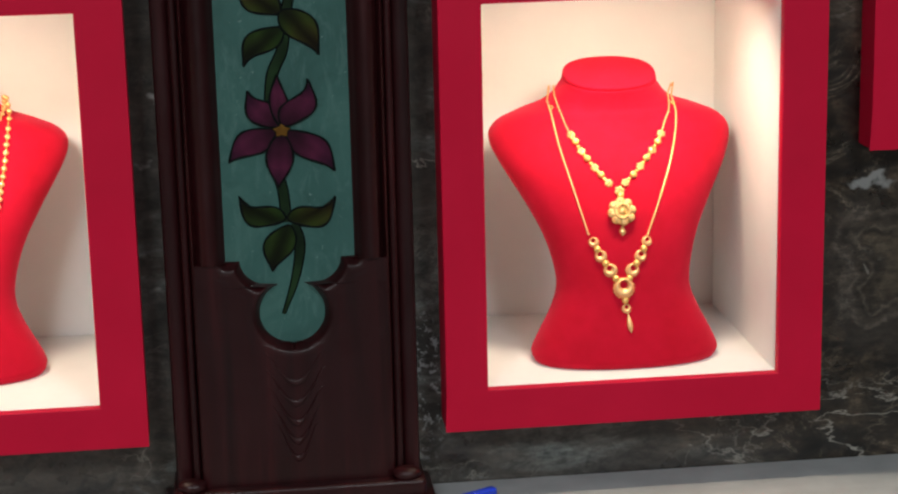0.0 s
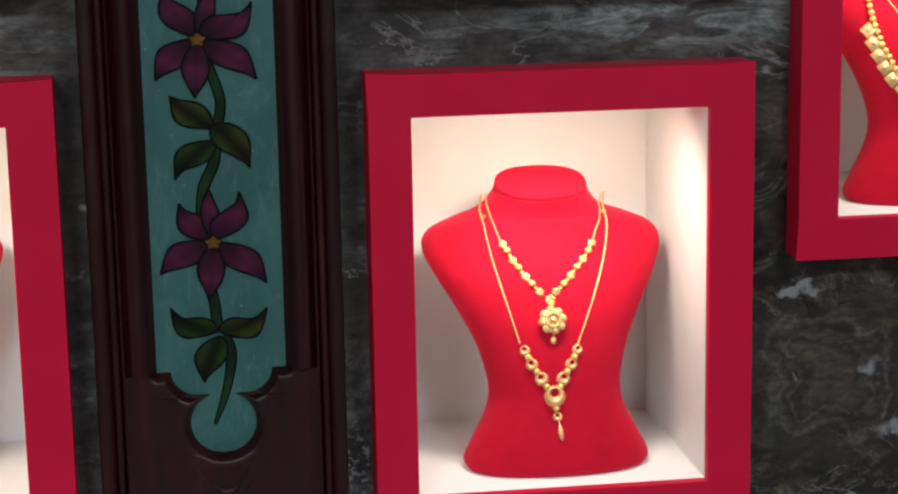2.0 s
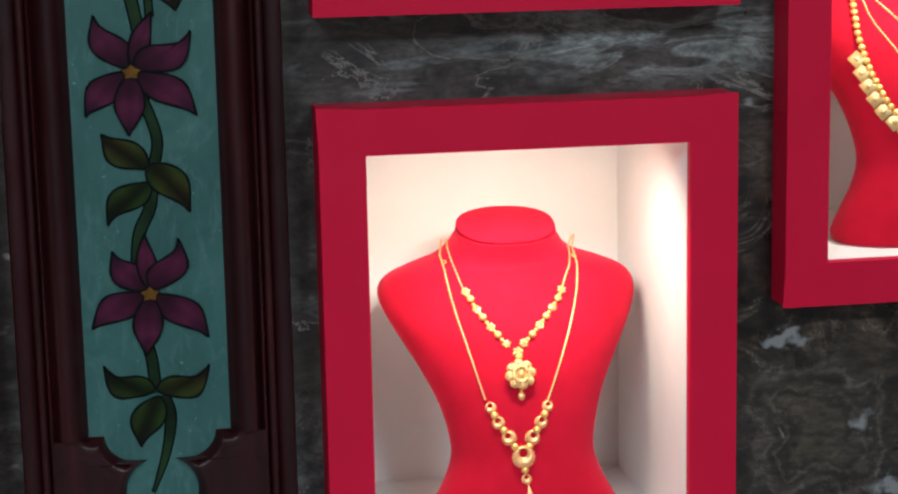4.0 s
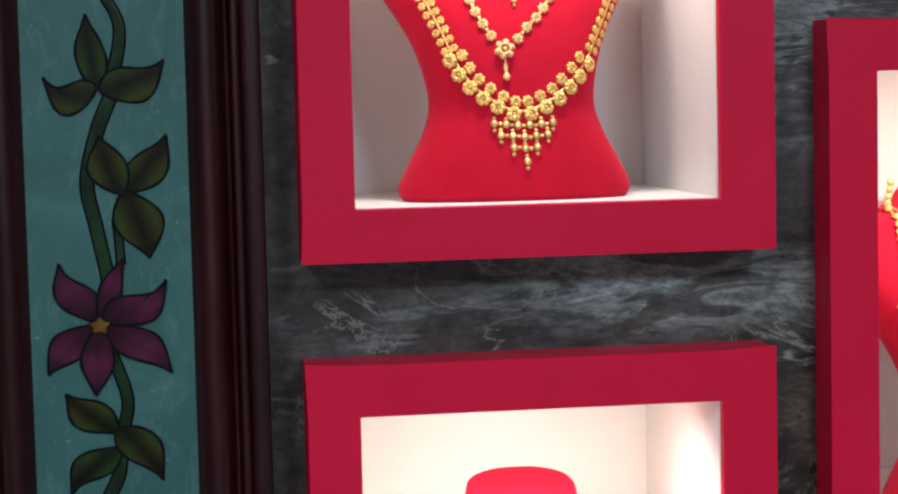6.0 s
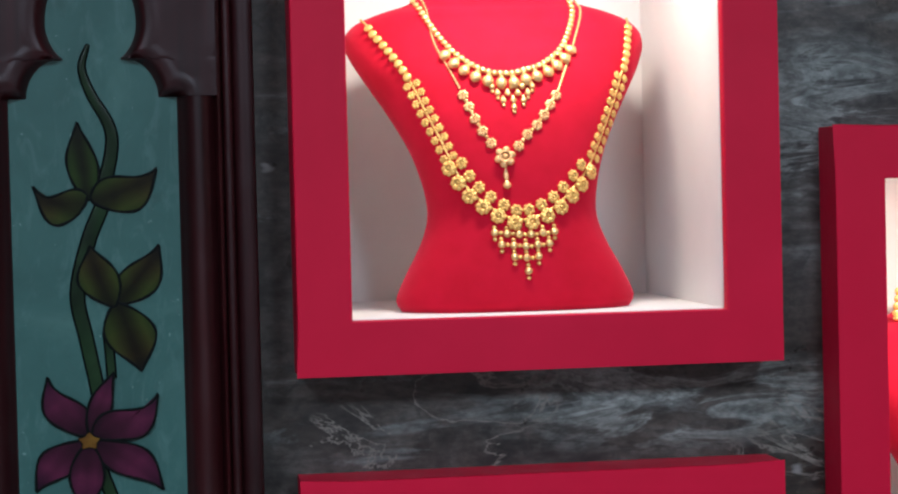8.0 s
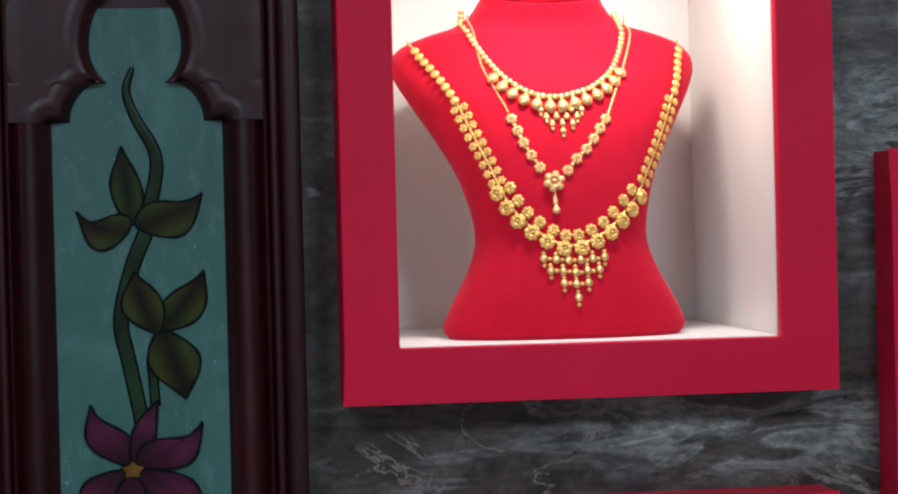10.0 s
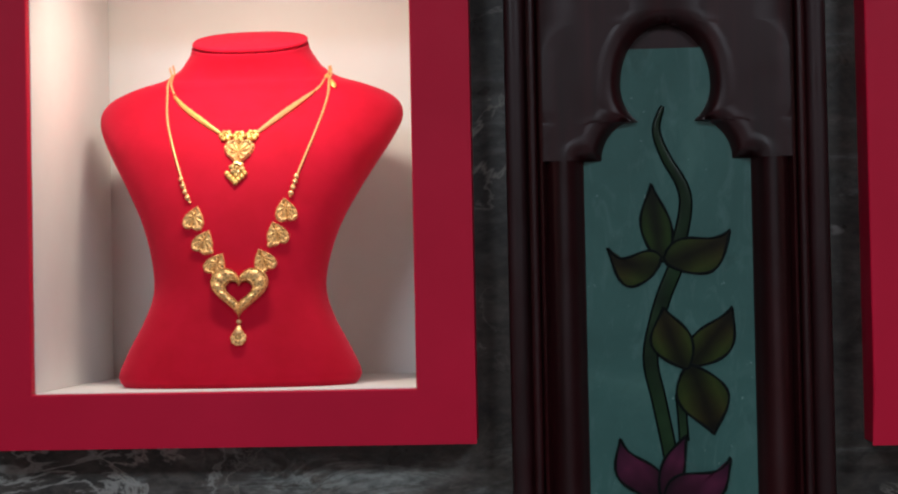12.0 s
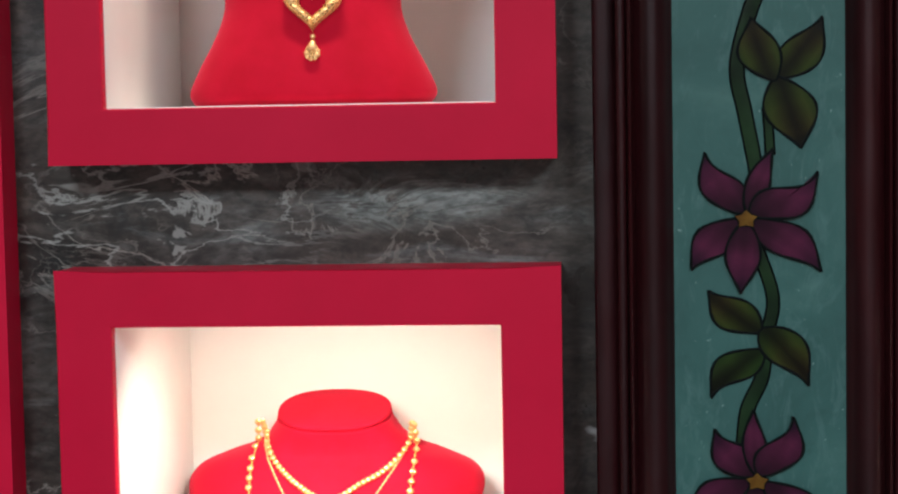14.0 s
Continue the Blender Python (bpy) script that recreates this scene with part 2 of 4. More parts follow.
def filigree_material():
    """Chased gold: bright ridges, with the shade of the cut hollows put into the colour."""
    m = mat("chased_gold", (1.0, 0.74, 0.3), 0.46, 0.4)
    v = coords(m)
    t = node(m, "ShaderNodeTexVoronoi", Scale=430.0)
    t.feature = "DISTANCE_TO_EDGE"
    link(m, v, t.inputs["Vector"])
    link(m, ramp(m, t.outputs["Distance"], [(0.0, (1.0, 0.69, 0.31)), (0.10, (0.95, 0.58, 0.23)), (0.26, (0.42, 0.20, 0.065))]), bsdf(m).inputs["Base Color"])
    n = node(m, "ShaderNodeBump", Strength=0.5, Distance=0.0006)
    n.invert = True
    link(m, t.outputs["Distance"], n.inputs["Height"])
    link(m, n.outputs["Normal"], bsdf(m).inputs["Normal"])
    return m


def paint_material(name, dark, light, scale=34):
    """Brushed glass paint, two tones worked into one another."""
    m = mat(name, light, 0.3)
    bsdf(m).inputs["Specular IOR Level"].default_value = 0.2
    n = noise_tex(m, coords(m), scale, 3, 0.5, 0.3)
    link(m, ramp(m, n, [(0.32, dark), (0.68, light)]), bsdf(m).inputs["Base Color"])
    return m


def blended_paint(name, along, across):
    """Glass paint blended from root to tip (u) and from the drawn edge to the middle (v)."""
    m = mat(name, along[0][1], 0.3)
    bsdf(m).inputs["Specular IOR Level"].default_value = 0.2
    tc, cut = node(m, "ShaderNodeTexCoord"), node(m, "ShaderNodeSeparateXYZ")
    smear = node(m, "ShaderNodeTexNoise", Scale=60.0, Detail=3.0)
    link(m, coords(m), smear.inputs["Vector"])
    uv = node(m, "ShaderNodeVectorMath")
    uv.operation, uv.inputs[1].default_value = "MULTIPLY_ADD", (0.5, 0.5, 0)
    link(m, smear.outputs["Color"], uv.inputs[0])
    link(m, tc.outputs["UV"], uv.inputs[2])
    link(m, uv.outputs["Vector"], cut.inputs["Vector"])
    shift = lambda stops: [(max(0.0, min(1.0, (p + 0.25) / 1.5)), c) for p, c in stops]
    def scaled(out):
        k = node(m, "ShaderNodeMath")
        k.operation, k.inputs[1].default_value = "DIVIDE", 1.5
        link(m, out, k.inputs[0])
        return k.outputs[0]
    one = ramp(m, scaled(cut.outputs["X"]), shift(along))
    two = ramp(m, scaled(cut.outputs["Y"]), shift(across))
    link(m, mix(m, 1.0, one, two, "MULTIPLY"), bsdf(m).inputs["Base Color"])
    return m


MARBLE, VELVET, LAMINATE, WHITE, WOOD, GLASS = (f() for f in (marble_material, velvet_material, laminate_material, white_material, wood_material, glass_material))
GOLD = gold_material("yellow_gold", (1.0, 0.645, 0.20), 0.38, 0.6)
ROSE = gold_material("matte_gold", (1.0, 0.60, 0.27), 0.42, 0.6)
BRIGHT = gold_material("polished_gold", (1.0, 0.69, 0.29), 0.32, 0.75)
FILIGREE = filigree_material()
PETAL = blended_paint("petal_paint", [(0.0, (0.007, 0.0015, 0.005)), (0.35, (0.034, 0.005, 0.016)), (0.65, (0.078, 0.011, 0.035)), (1.0, (0.018, 0.003, 0.013))],
                      [(0.0, (0.45, 0.45, 0.5)), (0.6, (1.0, 1.0, 1.0)), (1.0, (0.8, 0.8, 0.8))])
LEAF = blended_paint("leaf_paint", [(0.0, (0.007, 0.017, 0.003)), (0.4, (0.026, 0.038, 0.006)), (0.75, (0.030, 0.029, 0.006)), (1.0, (0.009, 0.012, 0.004))],
                     [(0.0, (0.55, 0.75, 0.8)), (0.35, (1.0, 1.0, 1.0)), (0.7, (0.55, 0.45, 0.5)), (1.0, (0.20, 0.14, 0.2))])
LEAF_DARK = blended_paint("dark_leaf_paint", [(0.0, (0.008, 0.024, 0.004)), (0.4, (0.016, 0.034, 0.006)), (1.0, (0.006, 0.009, 0.003))],
                          [(0.0, (0.6, 0.8, 0.8)), (0.35, (1.0, 1.0, 1.0)), (0.7, (0.5, 0.45, 0.5)), (1.0, (0.22, 0.18, 0.25))])
STEM = paint_material("stem_paint", (0.003, 0.010, 0.004), (0.012, 0.034, 0.012))
CENTRE = paint_material("flower_centre_paint", (0.08, 0.032, 0.004), (0.17, 0.085, 0.013), 90)
LINE = mat("outline_paint", (0.0025, 0.004, 0.004), 0.6, Specular_IOR_Level=0.08)
LEDGE = mat("pale_grey_stone", (0.44, 0.46, 0.47), 0.35)
link(LEDGE, ramp(LEDGE, noise_tex(LEDGE, coords(LEDGE), 16, 8), [(0.3, (0.36, 0.38, 0.39)), (0.7, (0.50, 0.52, 0.53))]), bsdf(LEDGE).inputs["Base Color"])
# toned dark so the unseen room reflects little in the wood
PLASTER = mat("room_plaster", (0.20, 0.17, 0.15), 0.8)
BLUE = mat("blue_plastic", (0.01, 0.05, 0.6), 0.35)
LED = mat("lamp_lens", (0.9, 0.85, 0.75), 0.4)
PANEL = mat("light_panel", (0.9, 0.9, 0.9), 0.5, Emission_Color=(0.85, 0.93, 1.0, 1), Emission_Strength=2.0)


# ---- geometry helpers ----
def box(bm, x0, x1, y0, y1, z0, z1, bevel=0.0, seg=2):
    r = bmesh.ops.create_cube(bm, size=1.0, matrix=Matrix.LocRotScale(((x0 + x1) / 2, (y0 + y1) / 2, (z0 + z1) / 2), None, (x1 - x0, y1 - y0, z1 - z0)))
    if bevel:
        edges = list({e for v in r["verts"] for e in v.link_edges})
        bmesh.ops.bevel(bm, geom=edges, offset=bevel, segments=seg, affect="EDGES", profile=0.5)
    return bm


def mesh(name, bm, material, smooth=True):
    me = bpy.data.meshes.new(name)
    bmesh.ops.recalc_face_normals(bm, faces=bm.faces)
    bm.to_mesh(me)
    bm.free()
    me.materials.append(material)
    if smooth:
        me.shade_smooth()
        me.set_sharp_from_angle(angle=radians(40))
    return me


def thing(name, loc=(0, 0, 0), label="", category="", group="", kind=""):
    ob = new(name)
    ob.location = loc
    ob.empty_display_size = 0.02
    return tagged(ob, label, category, group, kind)


def solid(name, bm, material, label="", category="", group="", kind="", loc=(0, 0, 0), smooth=True):
    ob = new(name, mesh(name, bm, material, smooth))
    ob.location = loc
    return tagged(ob, label, category, group, kind)


def part(name, bm, material, parent, label="", loc=(0, 0, 0), smooth=True):
    ob = new(name, bm if isinstance(bm, bpy.types.Mesh) else mesh(name, bm, material, smooth))
    ob.parent, ob.location = parent, loc
    return tagged(ob, label)


def smooth_line(pts, n):
    """A Catmull-Rom line through points of any size."""
    p = [Vector(q) for q in pts]
    p = [2 * p[0] - p[1], *p, 2 * p[-1] - p[-2]]
    out = []
    for i in range(1, len(p) - 2):
        for k in range(n):
            t = k / n
            a, b, c, d = p[i - 1:i + 3]
            out.append(0.5 * (2 * b + (c - a) * t + (2 * a - 5 * b + 4 * c - d) * t * t + (3 * b - a - 3 * c + d) * t ** 3))
    out.append(p[-2])
    return out


# ---- the setting ----
WALL_Y = 0.048
PILLAR_X, PILLAR_Y = -0.1795, -0.012
BOX_W, BOX_H, OPEN_W, OPEN_H, RIM_L, RIM_B = 0.3625, 0.4440, 0.2808, 0.3647, 0.0401, 0.0388
# left edge, foot and front of each display box
BOXES = [(-0.0381, 1.098, 0.004), (-0.0384, 1.6197, 0.0), (-0.6813, 1.1031, 0.002), (-0.6828, 1.6248, 0.003), (0.372, 1.3497, 0.0125), (-1.085, 1.3497, 0.0125)]


def wall_with_holes():
    holes = [(x + 0.012, x + BOX_W - 0.012, z + 0.012, z + BOX_H - 0.012) for x, z, y in BOXES]
    xs = sorted({-2.2, 2.0, *(h[0] for h in holes), *(h[1] for h in holes)})
    zs = sorted({0.0, 2.8, *(h[2] for h in holes), *(h[3] for h in holes)})
    inside = lambda x, z: any(a < x < b and c < z < d for a, b, c, d in holes)
    bm = bmesh.new()
    verts = {}

    def v(i, j, k):
        if (i, j, k) not in verts:
            verts[i, j, k] = bm.verts.new((xs[i], (WALL_Y, 0.36)[k], zs[j]))
        return verts[i, j, k]

    nx, nz = len(xs) - 1, len(zs) - 1
    full = {(i, j) for i in range(nx) for j in range(nz) if not inside((xs[i] + xs[i + 1]) / 2, (zs[j] + zs[j + 1]) / 2)}
    for i, j in full:
        bm.faces.new([v(i, j, 0), v(i + 1, j, 0), v(i + 1, j + 1, 0), v(i, j + 1, 0)])
        bm.faces.new([v(i, j, 1), v(i, j + 1, 1), v(i + 1, j + 1, 1), v(i + 1, j, 1)])
        for di, dj, a, b in ((-1, 0, (i, j), (i, j + 1)), (1, 0, (i + 1, j), (i + 1, j + 1)), (0, -1, (i, j), (i + 1, j)), (0, 1, (i, j + 1), (i + 1, j + 1))):
            if (i + di, j + dj) not in full:
                bm.faces.new([v(*a, 0), v(*b, 0), v(*b, 1), v(*a, 1)])
    return solid("wall_display", bm, MARBLE, "dark grey-green veined marble wall behind the display boxes", "wall", kind="structure", smooth=False)


wall_with_holes()
# rear backing, then an unseen room added round the camera
for nm, b, m_, lab in (
    ("wall_rear", (-2.2, 2.0, 0.36, 0.44, 0, 2.8), PLASTER, "plain plaster backing behind the marble"),
    ("wall_shop", (-2.2, 2.0, -3.3, -3.2, 0, 2.8), PLASTER, "plain dark-toned wall across the shop, unseen"),
    ("wall_left", (-2.3, -2.2, -3.3, 0.44, 0, 2.8), PLASTER, "plain dark-toned side wall of the shop, unseen"),
    ("wall_right", (2.0, 2.1, -3.3, 0.44, 0, 2.8), PLASTER, "plain dark-toned side wall of the shop, unseen"),
    ("floor", (-2.3, 2.1, -3.3, 0.44, -0.1, 0), LEDGE, "pale grey shop floor"),
    ("ceiling", (-2.3, 2.1, -3.3, 0.44, 2.8, 2.9), PLASTER, "plain dark-toned ceiling, unseen"),
):
    solid(nm, box(bmesh.new(), *b), m_, lab, nm.split("_")[0], kind="structure", smooth=False)

for x in (-1.0, 0.7):
    lamp = thing("ceiling_light", (x, -2.25, 2.8), "square white ceiling light panel in a white frame", "ceiling light", "ceiling lights")
    part("diffuser", box(bmesh.new(), -0.28, 0.28, -0.28, 0.28, -0.02, -0.006, 0.002), PANEL, lamp)
    for a, b, c, d in ((-0.3, 0.3, 0.28, 0.3), (-0.3, 0.3, -0.3, -0.28), (-0.3, -0.28, -0.28, 0.28), (0.28, 0.3, -0.28, 0.28)):
        part("frame", box(bmesh.new(), a, b, c, d, -0.03, 0, 0.002), PLASTER, lamp)
    area_lamp("ceiling_lamp", pose(x, -2.25, 2.775), 0.55, 0.55, ROOM_WATTS, (0.80, 0.91, 1.0))

solid("ledge", box(bmesh.new(), -2.2, 2.0, -0.16, WALL_Y, 0.99, 1.031, 0.004), LEDGE, "pale grey stone ledge along the foot of the marble wall", "ledge", kind="structure")


# ---- display boxes ----
def display_box():
    b = thing("display_box", (0, 0, 0), "red laminate display box with lit white lining in marble wall", "display box", "display boxes")
    rx, rt, d0 = RIM_L, BOX_H - OPEN_H - RIM_B, 0.009
    f = bmesh.new()
    x = (0, rx, rx + OPEN_W, BOX_W)
    z = (0, RIM_B, BOX_H - rt, BOX_H)
    front = [[f.verts.new((a, 0, c)) for c in z] for a in x]
    back = [[f.verts.new((a, d0, c)) for c in z] for a in x]
    for i in range(3):
        for j in range(3):
            if (i, j) == (1, 1):
                continue
            f.faces.new([front[i][j], front[i + 1][j], front[i + 1][j + 1], front[i][j + 1]])
            f.faces.new([back[i][j], back[i][j + 1], back[i + 1][j + 1], back[i + 1][j]])
    ring = [(0, 0), (1, 0), (2, 0), (3, 0), (3, 1), (3, 2), (3, 3), (2, 3), (1, 3), (0, 3), (0, 2), (0, 1)]
    hole = [(1, 1), (2, 1), (2, 2), (1, 2)]
    for loop in (ring, hole):
        for (i, j), (k, l) in zip(loop, loop[1:] + loop[:1]):
            f.faces.new([front[i][j], front[k][l], back[k][l], back[i][j]])
    f.normal_update()
    edges = [e for e in f.edges if len(e.link_faces) == 2 and e.calc_face_angle() > 1.0 and not (e.verts[0].co.y > 0.004 and e.verts[1].co.y > 0.004)]
    bmesh.ops.bevel(f, geom=edges, offset=0.0012, segments=2, affect="EDGES", profile=0.5)
    part("frame", f, LAMINATE, b, "red laminate frame", smooth=False)
    for x0, x1, z0, z1 in ((0, BOX_W, 0, 0.012), (0, BOX_W, BOX_H - 0.012, BOX_H), (0, 0.012, 0.012, BOX_H - 0.012), (BOX_W - 0.012, BOX_W, 0.012, BOX_H - 0.012)):
        part("casing_board", box(bmesh.new(), x0, x1, d0, 0.08, z0, z1), LAMINATE, b, smooth=False)
    # the white lining starts behind the rim; its top lies above the opening and hides the lamp
    w0, w1, t = rx + 0.0008, rx + OPEN_W - 0.0008, 0.009
    f0, f1, deep = RIM_B + 0.0008, BOX_H - rt + 0.018, 0.2505
    part("back_panel", box(bmesh.new(), w0 - t, w1 + t, deep, deep + t, f0 - t, f1 + t), WHITE, b)
    part("side_panel", box(bmesh.new(), w0 - t, w0, 0.0093, deep - 0.0015, f0, f1, 0.0006), WHITE, b)
    part("side_panel", box(bmesh.new(), w1, w1 + t, 0.0093, deep - 0.0015, f0, f1, 0.0006), WHITE, b)
    part("bottom_panel", box(bmesh.new(), w0 - t, w1 + t, 0.0093, deep - 0.0015, f0 - t, f0, 0.0006), WHITE, b)
    part("top_panel", box(bmesh.new(), w0 - t, w1 + t, 0.0093, deep - 0.0015, f1, f1 + t, 0.0006), WHITE, b)
    part("lamp_strip", box(bmesh.new(), BOX_W / 2 - 0.055, BOX_W / 2 + 0.055, 0.011, 0.022, f1 - 0.006, f1 - 0.0005, 0.001), LED, b, "slim white lamp strip")
    return b


first_box = display_box()
first_box.location = (BOXES[0][0], BOXES[0][2], BOXES[0][1])
for x, z, y in BOXES[1:]:
    copy_thing(first_box, pose(x, y, z))
for x, z, y in BOXES:
    area_lamp("box_lamp", pose(x + BOX_W / 2, y + 0.0165, z + BOX_H - 0.0315, 24, 0, 0), 0.10, 0.009, LAMP_WATTS, (1.0, 0.88, 0.70), 142)


# ---- bust stands ----
BUST = [  # height, half width, front, back
    (0.000, 0.0888, 0.036, 0.130), (0.005, 0.0922, 0.032, 0.134), (0.012, 0.0922, 0.032, 0.134), (0.030, 0.0838, 0.036, 0.130), (0.050, 0.0733, 0.042, 0.128), (0.071, 0.0664, 0.047, 0.130),
    (0.093, 0.0680, 0.051, 0.136), (0.122, 0.0766, 0.057, 0.150), (0.151, 0.0912, 0.066, 0.168), (0.178, 0.1072, 0.078, 0.186), (0.1955, 0.1170, 0.090, 0.198),
    (0.208, 0.1218, 0.101, 0.206), (0.219, 0.1206, 0.110, 0.208), (0.2285, 0.1110, 0.117, 0.207), (0.2365, 0.0915, 0.1205, 0.203), (0.2425, 0.0705, 0.123, 0.199),
    (0.250, 0.0580, 0.1235, 0.195), (0.2575, 0.0520, 0.123, 0.191), (0.264, 0.0480, 0.122, 0.188), (0.269, 0.0470, 0.1215, 0.187)]
BUST_LINE = smooth_line(BUST, 4)
SHAPE = 2.3


def bust_ring(z):
    for a, b in zip(BUST_LINE, BUST_LINE[1:]):
        if a[0] <= z <= b[0]:
            k = (z - a[0]) / max(b[0] - a[0], 1e-9)
            return a.lerp(b, k)
    return BUST_LINE[-1] if z > 0.1 else BUST_LINE[0]


def neck_tilt(z, y):
    k = min(max((z - 0.234) / 0.035, 0), 1)
    return 0.35 * k * (y - 0.154)


def chest_y(x, z):
    """The front of a bust stand at a place across and up, in its own coordinates."""
    z0, y = z, 0.08
    for _ in range(5):
        _, w, f, b = bust_ring(z0)
        c, h = (f + b) / 2, (b - f) / 2
        k = min(abs(x) / w, 0.995)
        y = c - h * (1 - k ** SHAPE) ** (1 / SHAPE)
        z0 = min(z - neck_tilt(z0, y), 0.269)
    return y


def bust_mesh():
    bm, n, rings = bmesh.new(), 64, []
    for z, w, f, b in BUST_LINE:
        ring = []
        for k in range(n):
            a = 2 * math.pi * k / n
            ca, sa = math.cos(a), math.sin(a)
            x = w * math.copysign(abs(ca) ** (2 / SHAPE), ca)
            y = (f + b) / 2 + (b - f) / 2 * math.copysign(abs(sa) ** (2 / SHAPE), sa)
            ring.append(bm.verts.new((x, y, z + neck_tilt(z, y))))
        rings.append(ring)
    # a sewn seam, then the cap of the neck
    last = [v.co.copy() for v in rings[-1]]
    mid = sum(last, Vector()) / n
    for s, dz in ((0.955, 0.0002), (0.915, 0.0006), (0.915, 0.0014), (0.975, 0.0018), (0.990, 0.0030), (0.975, 0.0042), (0.90, 0.0046), (0.7, 0.0052), (0.35, 0.0056)):
        rings.append([bm.verts.new(mid + (c - mid) * s + Vector((0, 0, dz))) for c in last])
    for r0, r1 in zip(rings, rings[1:]):
        for k in range(n):
            bm.faces.new([r0[k], r0[(k + 1) % n], r1[(k + 1) % n], r1[k]])
    bm.faces.new(rings[-1])
    bm.faces.new(list(reversed(rings[0])))
    return bm


BUST_MESH = mesh("bust_stand", bust_mesh(), VELVET)
# centre of each bust stand, how far it is pushed back, and its box
BUSTS = {"c1": (0.150, 0.0, BOXES[0]), "c2": (0.1365, 0.0, BOXES[1]), "l1": (-0.5105, 0.045, BOXES[2]), "l2": (-0.5035, 0.0, BOXES[3]), "r": (0.5400, 0.0, BOXES[4]), "ll": (-0.905, 0.0, BOXES[5])}
BUST_AT = {}
for key, (x, dy, (bx, bz, by)) in BUSTS.items():
    ob = new("bust_stand", BUST_MESH)
    ob.location = BUST_AT[key] = (x, by + dy, bz + RIM_B + 0.001)
    tagged(ob, "red velvet necklace bust standing in a lit white box", "necklace bust", "necklace busts")


# ---- the carved pillar with its painted glass ----
GLASS_Y, PILLAR_BACK = 0.012, WALL_Y - PILLAR_Y - 0.0005
P_LOW, P_HIGH = 1.062, 2.45


def opening(z):
    """Half the width of the hole at a height: a straight run with a cusped and lobed end above and below."""
    if z > 1.9205 or z < 1.1965:
        return 0.0
    if z >= 1.850:
        return max(0.0, 0.0315 * math.sqrt(max(0, 1 - ((z - 1.877) / (0.0435 if z > 1.877 else 0.0330)) ** 2)))
    if z >= 1.8235:
        return 0.0195 + 0.0265 * math.sqrt(max(0, 1 - ((z - 1.8235) / 0.0285) ** 2))
    if z > 1.2755:
        return 0.0588
    if z > 1.2535:
        return 0.0185 + 0.0275 * math.sqrt(max(0, 1 - ((1.2755 - z) / 0.0235) ** 2))
    return max(0.0, 0.0298 * math.sqrt(max(0, 1 - ((z - 1.2255) / 0.0292) ** 2)))


def moulding(r, cove=0.008, lip=0.0006):
    """How far the wood stands out at a distance from the hole's edge: a cove, then a round lip, then flat."""
    if r <= 0.0:
        return GLASS_Y + 0.0015
    if lip > 0.002:
        # the straight run: a fillet, a broad half-round and a quirk
        if r < 0.0030:
            return GLASS_Y - 0.0045 * math.sin(r / 0.0030 * math.pi / 2)
        if r < 0.0265:
            return GLASS_Y - 0.0045 - 0.0125 * math.sin((r - 0.0030) / 0.0235 * math.pi) ** 0.75
        return GLASS_Y - 0.0045 - min(0.0075, 3.0 * (r - 0.0265))
    if r < cove:
        return GLASS_Y - 0.012 * math.sin(r / cove * math.pi / 2)
    if r < cove + 0.009:
        return GLASS_Y - 0.012 - lip * math.sin((r - cove) / 0.009 * math.pi)
    return GLASS_Y - 0.012


def stile_mesh(side):
    bm = bmesh.new()
    e = 0.0002
    zs = sorted({P_LOW, P_HIGH, 1.2755 - e, 1.2755 + e, 1.8235 - e, 1.8235 + e, *np.linspace(1.185, 1.285, 90), *np.linspace(1.815, 1.93, 100), *np.linspace(1.285, 1.815, 14)})
    # nearest distance to the hole's edge, so that the lip runs evenly round its lobes
    rim = [(opening(float(z)), float(z)) for z in np.linspace(1.1965, 1.9205, 1400)]
    rim += [(x, zc) for zc in (1.2755, 1.8235) for x in np.linspace(0.046, 0.0588, 14)]
    rx, rz = np.array(rim).T
    offs = [0, 0.0006, 0.0013, 0.0024, 0.004, 0.0055, 0.007, 0.0085, 0.010, 0.0115, 0.013, 0.0145, 0.0165, 0.0185, 0.0205, 0.0225, 0.0240, 0.0252, 0.0260, 0.0266, 0.0300, 0.0370, 0.0450, 0.0600]
    rows = []
    for z in zs:
        h = opening(float(z))
        row = []
        for r in offs:
            x = min(h + r, 0.0868)
            d = float(np.sqrt(((rx - x) ** 2 + (rz - z) ** 2).min())) if r else 0.0
            row.append((x, moulding(d if (h > 0.0 or r) else float(abs(rz - z).min()), *((0.004, 0.0040) if 1.2755 < z < 1.8235 else (0.008, 0.0006))), z))
        for k in range(1, 7):
            a = k / 6 * math.pi / 2
            row.append((0.0868 + 0.0042 * math.sin(a), moulding(0.05) + 0.0085 * (1 - math.cos(a)), z))
        rows.append([bm.verts.new((side * x, y, zz)) for x, y, zz in row])
    for a, b in zip(rows, rows[1:]):
        for k in range(len(a) - 1):
            quad = [a[k], a[k + 1], b[k + 1], b[k]]
            if len({tuple(round(c, 6) for c in v.co) for v in quad}) >= 3:
                bm.faces.new(quad)
    bmesh.ops.remove_doubles(bm, verts=bm.verts, dist=1e-6)
    return bm


